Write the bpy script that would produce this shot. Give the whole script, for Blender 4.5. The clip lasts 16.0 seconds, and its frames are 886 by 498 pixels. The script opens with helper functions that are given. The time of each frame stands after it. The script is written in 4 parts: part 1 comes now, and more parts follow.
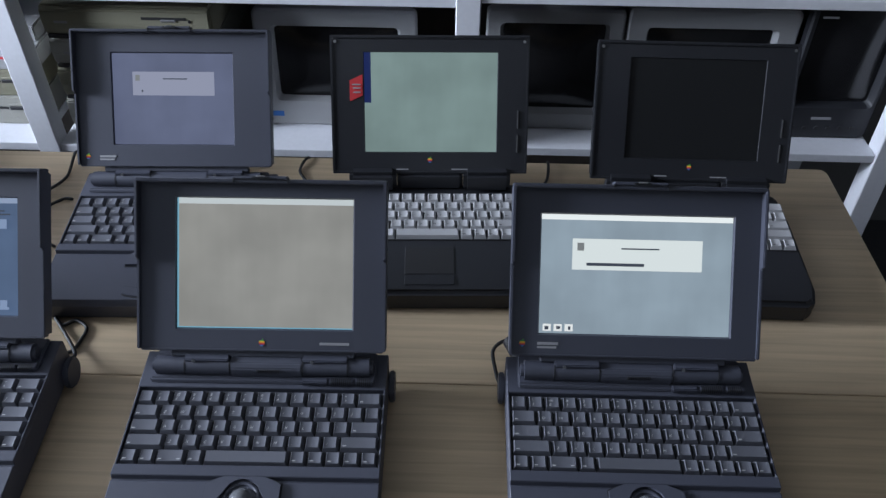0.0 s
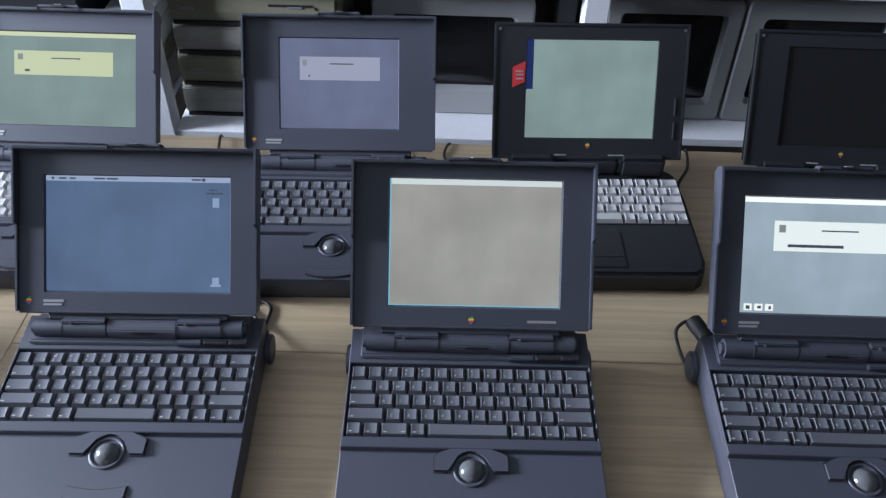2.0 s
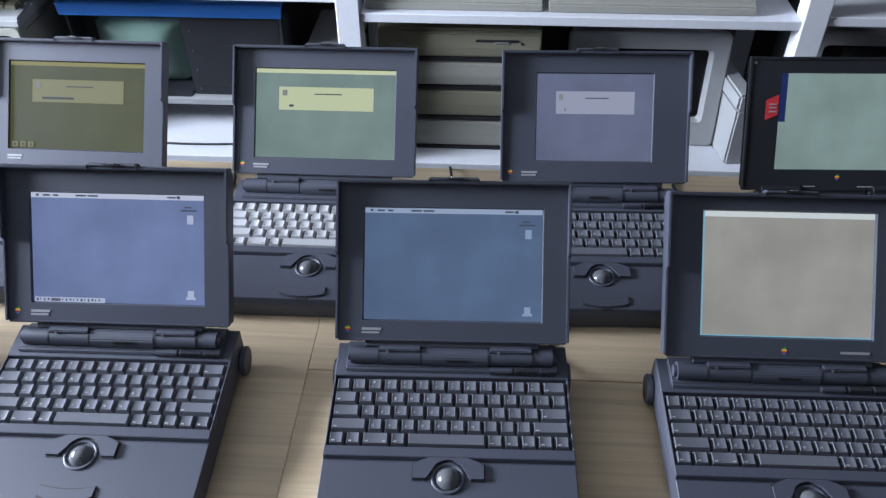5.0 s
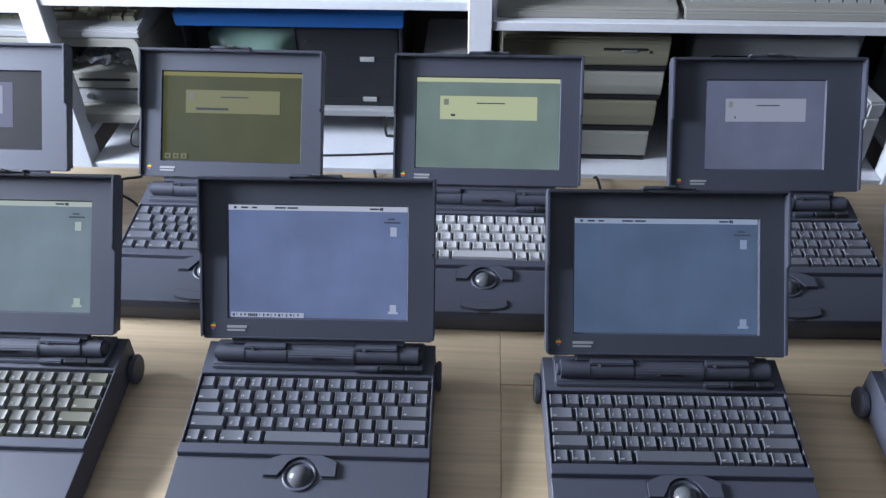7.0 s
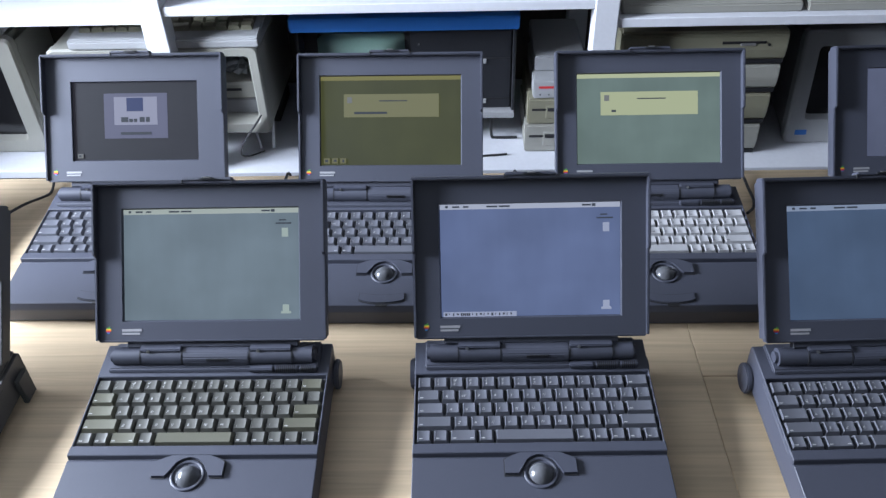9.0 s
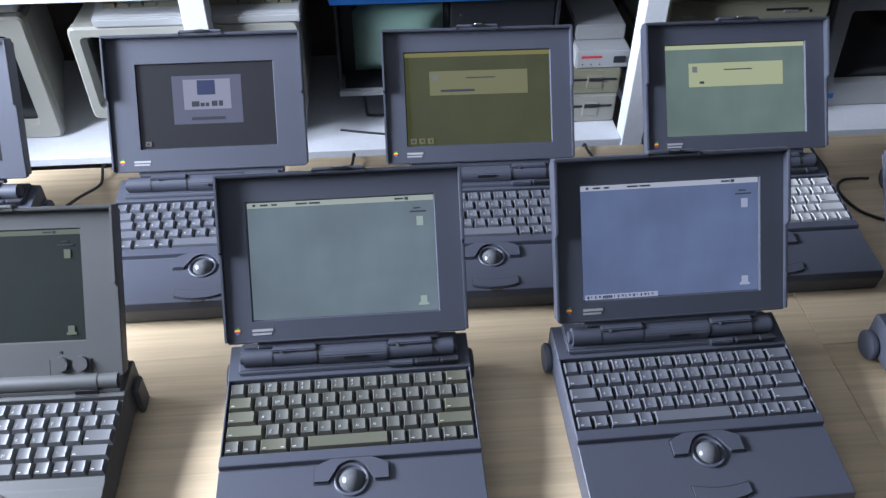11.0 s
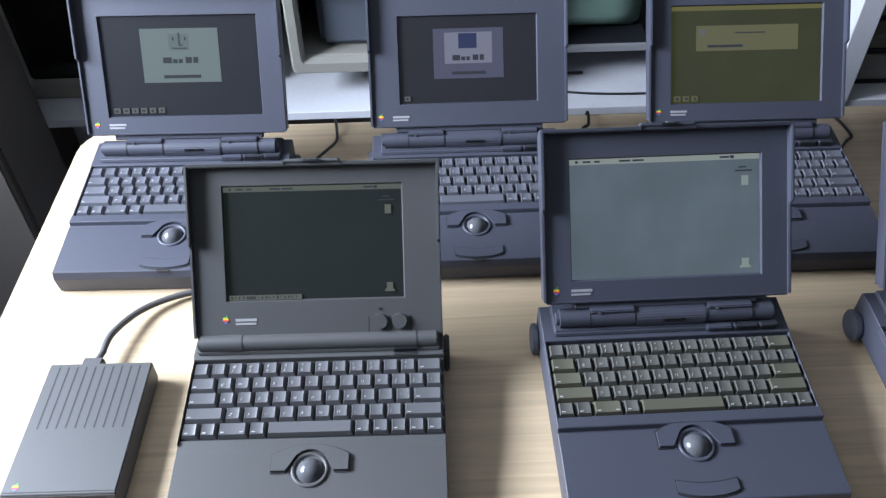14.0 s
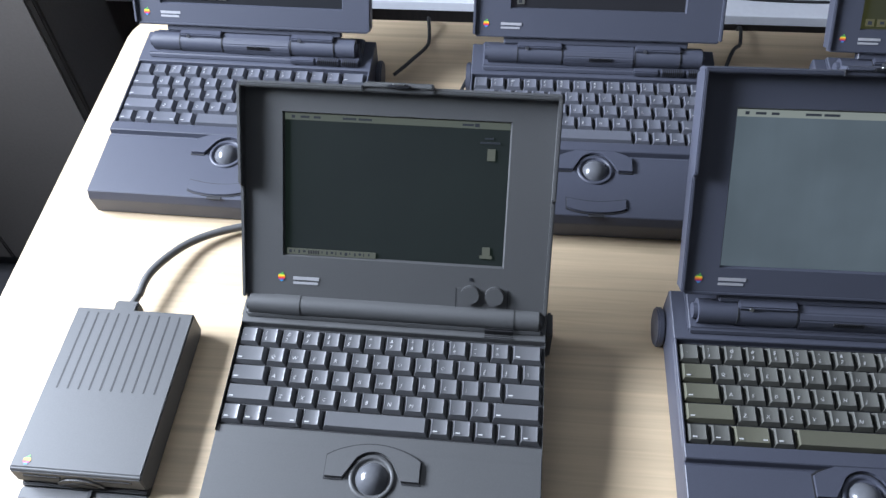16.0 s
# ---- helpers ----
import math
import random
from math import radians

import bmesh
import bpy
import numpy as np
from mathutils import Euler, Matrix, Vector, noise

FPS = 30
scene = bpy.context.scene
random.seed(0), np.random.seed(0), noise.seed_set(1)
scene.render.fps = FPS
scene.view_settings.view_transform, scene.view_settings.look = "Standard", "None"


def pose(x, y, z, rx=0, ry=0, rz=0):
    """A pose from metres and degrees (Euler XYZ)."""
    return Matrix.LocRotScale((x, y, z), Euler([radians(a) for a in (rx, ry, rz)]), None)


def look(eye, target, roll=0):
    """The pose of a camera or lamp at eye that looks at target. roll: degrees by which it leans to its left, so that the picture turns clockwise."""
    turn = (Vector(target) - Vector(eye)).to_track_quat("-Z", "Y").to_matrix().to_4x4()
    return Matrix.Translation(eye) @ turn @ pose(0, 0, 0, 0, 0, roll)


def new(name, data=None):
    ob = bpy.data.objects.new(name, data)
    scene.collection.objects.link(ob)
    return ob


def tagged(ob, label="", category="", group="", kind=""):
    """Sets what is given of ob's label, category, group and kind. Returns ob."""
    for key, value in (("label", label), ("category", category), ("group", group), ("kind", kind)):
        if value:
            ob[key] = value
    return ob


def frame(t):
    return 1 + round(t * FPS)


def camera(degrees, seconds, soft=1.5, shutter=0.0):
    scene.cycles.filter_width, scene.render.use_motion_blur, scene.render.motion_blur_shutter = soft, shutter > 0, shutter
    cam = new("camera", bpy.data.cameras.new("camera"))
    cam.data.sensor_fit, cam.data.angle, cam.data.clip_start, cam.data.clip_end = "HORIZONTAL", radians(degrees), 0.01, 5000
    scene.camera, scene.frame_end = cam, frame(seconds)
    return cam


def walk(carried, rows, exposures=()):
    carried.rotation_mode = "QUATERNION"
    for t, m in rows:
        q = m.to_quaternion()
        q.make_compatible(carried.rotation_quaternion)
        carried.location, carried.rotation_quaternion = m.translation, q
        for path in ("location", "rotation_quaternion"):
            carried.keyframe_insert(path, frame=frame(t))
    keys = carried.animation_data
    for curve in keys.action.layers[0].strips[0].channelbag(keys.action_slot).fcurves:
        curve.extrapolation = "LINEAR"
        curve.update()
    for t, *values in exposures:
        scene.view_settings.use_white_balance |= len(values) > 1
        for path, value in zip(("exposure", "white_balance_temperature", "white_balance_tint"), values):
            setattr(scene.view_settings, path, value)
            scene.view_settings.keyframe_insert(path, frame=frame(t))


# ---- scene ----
# ---- camera and its walk ----
cam = camera(57.47, 16.0, soft=1.4)
ROWS = [
    (0, 0.8901, -0.5579, 1.5492, 1.24, -42.02, 0.61),
    (0.5, 0.7778, -0.5741, 1.5523, -1.67, -42.08, 0.06),
    (1, 0.6806, -0.5788, 1.5381, -3.42, -41.02, 0.22),
    (1.5, 0.6612, -0.5797, 1.5412, -2.67, -41.81, 2.07),
    (2, 0.6397, -0.5939, 1.5496, 0.37, -42.38, 1.55),
    (2.5, 0.5540, -0.6265, 1.5662, -0.13, -41.32, 0.44),
    (3, 0.4354, -0.6525, 1.5558, -1.82, -41.32, -0.67),
    (3.2, 0.4023, -0.6541, 1.5544, -2.50, -41.31, 0.32),
    (5.3, 0.2715, -0.6154, 1.5664, 3.89, -40.25, -0.47),
    (5.5, 0.2382, -0.6124, 1.5620, 3.41, -40.09, -0.53),
    (6, 0.1746, -0.6092, 1.5563, 3.13, -39.90, -0.80),
    (6.5, 0.1025, -0.6165, 1.5557, 3.25, -39.82, -0.95),
    (7, 0.0515, -0.6151, 1.5514, 3.29, -39.72, -0.60),
    (7.5, 0.0404, -0.6241, 1.5520, 3.58, -39.56, 0.72),
    (8, -0.0527, -0.6318, 1.5443, 2.93, -39.32, 0.39),
    (8.5, -0.1573, -0.6283, 1.5485, 3.27, -39.45, -0.53),
    (8.7, -0.1811, -0.6344, 1.5468, 3.21, -39.15, -1.41),
    (11, -0.4774, -0.5875, 1.5514, -5.00, -41.85, 0.42),
    (11.5, -0.5012, -0.6014, 1.5514, -3.22, -41.79, 1.50),
    (12, -0.5270, -0.6217, 1.5476, 1.97, -41.03, 0.82),
    (12.5, -0.6012, -0.6155, 1.5427, 2.61, -40.91, -0.63),
    (13, -0.7147, -0.5878, 1.5358, 1.00, -42.72, -1.88),
    (13.5, -0.7865, -0.5820, 1.5349, -1.92, -43.52, -1.66),
    (14, -0.8081, -0.5515, 1.5291, -1.95, -44.36, -0.70),
    (14.5, -0.7997, -0.4990, 1.5151, 0.67, -45.63, -1.75),
    (15, -0.7846, -0.4429, 1.5019, 3.73, -46.74, -0.90),
    (15.5, -0.7912, -0.4183, 1.4812, 6.71, -48.23, -3.06),
    (16, -0.8398, -0.3626, 1.4395, 5.99, -52.66, -2.00),
]
EXPOSURES = [(0.0, 0.32), (0.7, 0.36), (2.0, 0.58), (3.2, 0.60), (5.5, 0.33), (8.5, 0.10), (11.5, -0.08), (13.0, -0.38), (14.5, -0.62), (16.0, -0.64)]
walk(cam, [(t, pose(x, y, z, 90 + pitch, 0, yaw) @ pose(0, 0, 0, 0, 0, roll)) for t, x, y, z, yaw, pitch, roll in ROWS], EXPOSURES)

# ---- world and light ----
TABLE = 0.75
ROOM_X0, ROOM_X1, ROOM_Y0, ROOM_Y1, ROOM_H = -2.2, 3.8, -4.0, 1.34, 2.6
WIN_Y0, WIN_Y1, WIN_Z0, WIN_Z1 = -0.26, 0.58, 1.34, 1.96

world = bpy.data.worlds.new("sky")
scene.world = world
world.use_nodes = True
_sky = world.node_tree.nodes.new("ShaderNodeTexSky")
_sky.sky_type, _sky.sun_disc, _sky.sun_elevation, _sky.sun_rotation = "NISHITA", False, radians(40), radians(200)
world.node_tree.links.new(_sky.outputs[0], world.node_tree.nodes["Background"].inputs[0])
world.node_tree.nodes["Background"].inputs[1].default_value = 0.1


def area_lamp(name, m, w, h, watts, colour):
    lamp = bpy.data.lights.new(name, "AREA")
    lamp.shape, lamp.size, lamp.size_y, lamp.energy, lamp.color = "RECTANGLE", w, h, watts, colour
    ob = new(name, lamp)
    ob.matrix_basis = m
    return ob


area_lamp("window_daylight", look((ROOM_X0 - 0.02, (WIN_Y0 + WIN_Y1) / 2, (WIN_Z0 + WIN_Z1) / 2), (0, (WIN_Y0 + WIN_Y1) / 2, (WIN_Z0 + WIN_Z1) / 2)),
            WIN_Y1 - WIN_Y0, WIN_Z1 - WIN_Z0, 225, (0.74, 0.83, 1.0))
# added weak fill from behind the camera; no source is known there
area_lamp("rear_fill", look((0.6, ROOM_Y0 - 0.02, 1.75), (0.6, 0, 1.75)), 1.4, 0.9, 2.5, (0.76, 0.845, 1.0))


# ---- materials ----
def lin(r, g, b):
    """Linear colour from an 8-bit one."""
    return tuple(((c / 255) / 12.92 if c / 255 <= 0.04045 else ((c / 255 + 0.055) / 1.055) ** 2.4) for c in (r, g, b)) + (1.0,)


def surface(name, colour, rough=0.5, metal=0.0, grain=300.0, bump=0.15, vary=0.12, spec=0.5, stretch=(1, 1, 1), coords="Object", random=0.0, stain=4.0):
    m = bpy.data.materials.new(name)
    m.use_nodes = True
    nt = m.node_tree
    b = nt.nodes["Principled BSDF"]
    b.inputs["Roughness"].default_value, b.inputs["Metallic"].default_value = rough, metal
    b.inputs["Specular IOR Level"].default_value = spec
    tc = nt.nodes.new("ShaderNodeTexCoord")
    mp = nt.nodes.new("ShaderNodeMapping")
    mp.inputs["Scale"].default_value = stretch
    nt.links.new(tc.outputs[coords], mp.inputs[0])
    fine, coarse = nt.nodes.new("ShaderNodeTexNoise"), nt.nodes.new("ShaderNodeTexNoise")
    fine.inputs["Scale"].default_value, fine.inputs["Detail"].default_value = grain, 3
    coarse.inputs["Scale"].default_value, coarse.inputs["Detail"].default_value = stain, 4
    for n in (fine, coarse):
        nt.links.new(mp.outputs[0], n.inputs["Vector"])
    add = nt.nodes.new("ShaderNodeMath")
    add.operation = "ADD"
    nt.links.new(fine.outputs[0], add.inputs[0])
    nt.links.new(coarse.outputs[0], add.inputs[1])
    ramp = nt.nodes.new("ShaderNodeMapRange")
    ramp.inputs[1].default_value, ramp.inputs[2].default_value = 0.6, 1.4
    ramp.inputs[3].default_value, ramp.inputs[4].default_value = 1 - vary, 1 + vary
    nt.links.new(add.outputs[0], ramp.inputs[0])
    mul = nt.nodes.new("ShaderNodeVectorMath")
    mul.operation = "SCALE"
    mul.inputs[0].default_value = colour[:3]
    nt.links.new(ramp.outputs[0], mul.inputs["Scale"])
    last = mul.outputs[0]
    if random:
        info = nt.nodes.new("ShaderNodeObjectInfo")
        rr = nt.nodes.new("ShaderNodeMapRange")
        rr.inputs[3].default_value, rr.inputs[4].default_value = 1 - random, 1 + random
        nt.links.new(info.outputs["Random"], rr.inputs[0])
        m2 = nt.nodes.new("ShaderNodeVectorMath")
        m2.operation = "SCALE"
        nt.links.new(last, m2.inputs[0])
        nt.links.new(rr.outputs[0], m2.inputs["Scale"])
        last = m2.outputs[0]
    nt.links.new(last, b.inputs["Base Color"])
    rmap = nt.nodes.new("ShaderNodeMapRange")
    rmap.inputs[3].default_value, rmap.inputs[4].default_value = max(rough - 0.08, 0.02), min(rough + 0.08, 1)
    nt.links.new(coarse.outputs[0], rmap.inputs[0])
    nt.links.new(rmap.outputs[0], b.inputs["Roughness"])
    if bump:
        bp = nt.nodes.new("ShaderNodeBump")
        bp.inputs["Strength"].default_value, bp.inputs["Distance"].default_value = bump, 0.0006
        nt.links.new(fine.outputs[0], bp.inputs["Height"])
        nt.links.new(bp.outputs[0], b.inputs["Normal"])
    return m


def wood_material(name, colour):
    """Pale beech laminate, the grain along x."""
    m = surface(name, colour, rough=0.42, grain=60, bump=0.03, vary=0.05, stretch=(0.25, 6, 6))
    nt = m.node_tree
    b = nt.nodes["Principled BSDF"]
    old = b.inputs["Base Color"].links[0].from_socket
    tc = nt.nodes.new("ShaderNodeTexCoord")
    mp = nt.nodes.new("ShaderNodeMapping")
    mp.inputs["Scale"].default_value = (2.0, 62, 20)
    nt.links.new(tc.outputs["Object"], mp.inputs[0])
    streak = nt.nodes.new("ShaderNodeTexNoise")
    streak.inputs["Scale"].default_value, streak.inputs["Detail"].default_value, streak.inputs["Distortion"].default_value = 1.6, 5, 0.7
    nt.links.new(mp.outputs[0], streak.inputs["Vector"])
    rg = nt.nodes.new("ShaderNodeMapRange")
    rg.inputs[1].default_value, rg.inputs[2].default_value, rg.inputs[3].default_value, rg.inputs[4].default_value = 0.35, 0.68, 1.06, 0.82
    nt.links.new(streak.outputs[0], rg.inputs[0])
    mul = nt.nodes.new("ShaderNodeVectorMath")
    mul.operation = "SCALE"
    nt.links.new(old, mul.inputs[0])
    nt.links.new(rg.outputs[0], mul.inputs["Scale"])
    nt.links.new(mul.outputs[0], b.inputs["Base Color"])
    return m


def screen_material(name, colour, power=1.0, edge=None):
    """A liquid-crystal panel with its back light: glossy face, uneven glow."""
    m = bpy.data.materials.new(name)
    m.use_nodes = True
    nt = m.node_tree
    b = nt.nodes["Principled BSDF"]
    b.inputs["Base Color"].default_value = (0.012, 0.013, 0.014, 1)
    b.inputs["Roughness"].default_value, b.inputs["Specular IOR Level"].default_value = 0.4, 0.14
    tc = nt.nodes.new("ShaderNodeTexCoord")
    n = nt.nodes.new("ShaderNodeTexNoise")
    n.inputs["Scale"].default_value, n.inputs["Detail"].default_value = 11, 3
    nt.links.new(tc.outputs["Object"], n.inputs["Vector"])
    lines = nt.nodes.new("ShaderNodeTexNoise")
    lines.inputs["Scale"].default_value = 1.0
    mp = nt.nodes.new("ShaderNodeMapping")
    mp.inputs["Scale"].default_value = (90, 6, 6)
    nt.links.new(tc.outputs["Object"], mp.inputs[0])
    nt.links.new(mp.outputs[0], lines.inputs["Vector"])
    mixr = nt.nodes.new("ShaderNodeMath")
    mixr.operation = "MULTIPLY_ADD"
    mixr.inputs[1].default_value = 0.12
    nt.links.new(lines.outputs[0], mixr.inputs[0])
    nt.links.new(n.outputs[0], mixr.inputs[2])
    rg = nt.nodes.new("ShaderNodeMapRange")
    rg.inputs[1].default_value, rg.inputs[2].default_value, rg.inputs[3].default_value, rg.inputs[4].default_value = 0.4, 0.85, 0.82, 1.12
    nt.links.new(mixr.outputs[0], rg.inputs[0])
    mul = nt.nodes.new("ShaderNodeVectorMath")
    mul.operation = "SCALE"
    mul.inputs[0].default_value = colour[:3]
    nt.links.new(rg.outputs[0], mul.inputs["Scale"])
    nt.links.new(mul.outputs[0], b.inputs["Emission Color"])
    b.inputs["Emission Strength"].default_value = power
    return m


def glow(name, rgb, power=0.78):
    m = bpy.data.materials.new(name)
    m.use_nodes = True
    b = m.node_tree.nodes["Principled BSDF"]
    b.inputs["Base Color"].default_value = (0.012, 0.012, 0.012, 1)
    b.inputs["Roughness"].default_value, b.inputs["Specular IOR Level"].default_value = 0.4, 0.14
    b.inputs["Emission Color"].default_value, b.inputs["Emission Strength"].default_value = lin(*rgb), power
    return m


GREY = surface("charcoal_plastic", (0.0545, 0.0585, 0.079), rough=0.48, grain=900, bump=0.12, vary=0.10)
BROWNGREY = surface("warm_grey_plastic", (0.068, 0.069, 0.070), rough=0.5, grain=900, bump=0.12, vary=0.10)
BLACK = surface("black_plastic", (0.016, 0.017, 0.021), rough=0.45, grain=900, bump=0.1, vary=0.12)
DARK = surface("dark_recess", (0.014, 0.014, 0.016), rough=0.6, grain=500, bump=0.05, vary=0.1)
KEY_GREY = surface("charcoal_keycap", (0.100, 0.104, 0.122), rough=0.36, grain=1200, bump=0.1, vary=0.08, random=0.07)
KEY_OLIVE = surface("yellowed_keycap", (0.096, 0.094, 0.068), rough=0.45, grain=1200, bump=0.1, vary=0.08, random=0.07)
KEY_WARM = surface("slightly_yellowed_keycap", (0.092, 0.092, 0.083), rough=0.38, grain=1200, bump=0.1, vary=0.08, random=0.08)
KEY_WHITE = surface("pale_keycap", (0.37, 0.37, 0.38), rough=0.45, grain=1200, bump=0.1, vary=0.06, random=0.05)
LEGEND = surface("pale_print", (0.46, 0.46, 0.46), rough=0.6, bump=0, vary=0.05)
LEGEND_DARK = surface("dark_print", (0.06, 0.06, 0.06), rough=0.6, bump=0, vary=0.05)
BALL = surface("trackball_gloss", (0.10, 0.103, 0.112), rough=0.2, grain=300, bump=0, vary=0.08, spec=0.6)
CHROME = surface("screw_metal", (0.55, 0.55, 0.55), rough=0.3, metal=1.0, bump=0.02, vary=0.05)
WHITE_PAINT = surface("white_paint", (0.66, 0.67, 0.71), rough=0.5, grain=120, bump=0.12, vary=0.05, stretch=(1, 1, 1), stain=7)
BEIGE = surface("beige_plastic", (0.30, 0.295, 0.26), rough=0.5, grain=700, bump=0.12, vary=0.09)
OLIVE_BEIGE = surface("yellowed_beige_plastic", (0.215, 0.205, 0.145), rough=0.5, grain=700, bump=0.12, vary=0.10)
PALE = surface("pale_grey_plastic", (0.33, 0.335, 0.34), rough=0.48, grain=700, bump=0.1, vary=0.08)
MID = surface("grey_plastic", (0.27, 0.273, 0.28), rough=0.5, grain=700, bump=0.1, vary=0.08)
BLUE = surface("blue_panel", (0.02, 0.13, 0.42), rough=0.4, grain=500, bump=0.06, vary=0.08)
CRT_GREEN = surface("crt_phosphor_green", (0.20, 0.31, 0.26), rough=0.22, grain=200, bump=0, vary=0.05)
CRT_BLACK = surface("crt_dark_glass", (0.012, 0.012, 0.013), rough=0.16, grain=200, bump=0, vary=0.1)
CRT_GREY = surface("crt_grey_glass", (0.10, 0.115, 0.14), rough=0.2, grain=200, bump=0, vary=0.06)
RUBBER = surface("black_cable", (0.018, 0.018, 0.02), rough=0.55, grain=600, bump=0.1, vary=0.1)
GREY_CABLE = surface("grey_cable", (0.085, 0.085, 0.085), rough=0.5, grain=600, bump=0.1, vary=0.1)
WOOD, WOOD_FRONT = wood_material("beech_laminate", (0.60, 0.465, 0.305)), wood_material("darker_beech_laminate", (0.56, 0.43, 0.275))
WOOD_EDGE = surface("beech_edge_band", (0.44, 0.33, 0.20), rough=0.5, grain=80, bump=0.05, vary=0.08, stretch=(0.3, 4, 4))
STEEL = surface("grey_steel", (0.33, 0.33, 0.34), rough=0.4, metal=0.6, bump=0.03, vary=0.06)
DARKWOOD = surface("dark_brown_wood", (0.075, 0.058, 0.047), rough=0.6, grain=40, bump=0.2, vary=0.25, stretch=(3, 3, 0.3))
WARM_CABINET = surface("warm_grey_paint", (0.085, 0.076, 0.069), rough=0.6, grain=200, bump=0.08, vary=0.14)
DARKGREY = surface("dark_grey_paint", (0.032, 0.032, 0.035), rough=0.55, grain=200, bump=0.08, vary=0.1)
WALL = surface("wall_paint", (0.14, 0.14, 0.138), rough=0.8, grain=160, bump=0.2, vary=0.05)
CEILING = surface("ceiling_paint", (0.24, 0.24, 0.238), rough=0.85, grain=160, bump=0.2, vary=0.04)
FLOOR = surface("grey_linoleum", (0.055, 0.055, 0.06), rough=0.55, grain=90, bump=0.06, vary=0.22)
RED = surface("red_print", (0.55, 0.035, 0.04), rough=0.5, bump=0, vary=0.06)
FOIL = surface("clear_film", (0.75, 0.78, 0.85), rough=0.12, metal=0.5, grain=30, bump=0.9, vary=0.3)
STRIPES = [surface("logo_" + n, c, rough=0.4, bump=0, vary=0.03) for n, c in (
    ("green", (0.12, 0.42, 0.08)), ("yellow", (0.85, 0.62, 0.05)), ("orange", (0.80, 0.25, 0.03)), ("red", (0.62, 0.04, 0.04)),
    ("purple", (0.25, 0.06, 0.25)), ("blue", (0.03, 0.25, 0.55)))]
BAR_WHITE = surface("white_print", (0.30, 0.30, 0.31), rough=0.6, bump=0, vary=0.04)


# ---- mesh helpers ----
def flat(bm, smooth_angle=None):
    for f in bm.faces:
        f.smooth = smooth_angle is not None


def bevel(bm, offset, segments=2, edges=None):
    bmesh.ops.bevel(bm, geom=list(edges if edges is not None else bm.edges), offset=offset, segments=segments, affect="EDGES", clamp_overlap=True)


def add_box(bm, x0, x1, y0, y1, z0, z1, r=0.0, seg=2, m=None):
    """A box, its edges rounded by r, joined into bm."""
    b = bmesh.new()
    bmesh.ops.create_cube(b, size=1)
    for v in b.verts:
        v.co = Vector(((x0 + x1) / 2 + v.co.x * (x1 - x0), (y0 + y1) / 2 + v.co.y * (y1 - y0), (z0 + z1) / 2 + v.co.z * (z1 - z0)))
    if r:
        bevel(b, r, seg)
    return merge(bm, b, m)


def merge(bm, b, m=None):
    if m is not None:
        b.transform(m)
    me = bpy.data.meshes.new("joint")
    b.to_mesh(me)
    b.free()
    bm.from_mesh(me)
    bpy.data.meshes.remove(me)
    return bm


def box(x0, x1, y0, y1, z0, z1, r=0.0, seg=2, m=None):
    return add_box(bmesh.new(), x0, x1, y0, y1, z0, z1, r, seg, m)


def prism(profile, x0, x1, r=0.0, seg=2, m=None, bm=None):
    """A profile of (y, z), drawn out along x."""
    b = bmesh.new()
    a = [b.verts.new((x0, y, z)) for y, z in profile]
    c = [b.verts.new((x1, y, z)) for y, z in profile]
    b.faces.new(a)
    b.faces.new(c[::-1])
    for i in range(len(a)):
        j = (i + 1) % len(a)
        b.faces.new((a[j], a[i], c[i], c[j]))
    bmesh.ops.recalc_face_normals(b, faces=b.faces)
    if r:
        bevel(b, r, seg)
    return merge(bm if bm is not None else bmesh.new(), b, m)


def slab(outline, z0, z1, r=0.0, seg=2, m=None, bm=None):
    """An outline of (x, y), raised from z0 to z1."""
    b = bmesh.new()
    a = [b.verts.new((x, y, z0)) for x, y in outline]
    c = [b.verts.new((x, y, z1)) for x, y in outline]
    b.faces.new(a[::-1])
    top = b.faces.new(c)
    for i in range(len(a)):
        j = (i + 1) % len(a)
        b.faces.new((a[i], a[j], c[j], c[i]))
    bmesh.ops.recalc_face_normals(b, faces=b.faces)
    if r:
        bevel(b, r, seg, edges=list(top.edges))
    return merge(bm if bm is not None else bmesh.new(), b, m)


def rod(p, q, r, n=16, r2=None, bm=None, cap_r=0.0):
    """A cylinder from p to q."""
    p, q = Vector(p), Vector(q)
    b = bmesh.new()
    bmesh.ops.create_cone(b, cap_ends=True, segments=n, radius1=r, radius2=r if r2 is None else r2, depth=(q - p).length)
    if cap_r:
        bevel(b, cap_r, 2, edges=[e for e in b.edges if any(len(f.verts) > 4 for f in e.link_faces)])
    turn = (q - p).to_track_quat("Z", "Y").to_matrix().to_4x4()
    b.normal_update()
    for f in b.faces:
        f.smooth = len(f.verts) == 4 and abs(f.normal.z) < 0.05
    for e in b.edges:
        e.smooth = all(f.smooth for f in e.link_faces)
    return merge(bm if bm is not None else bmesh.new(), b, Matrix.Translation((p + q) / 2) @ turn)


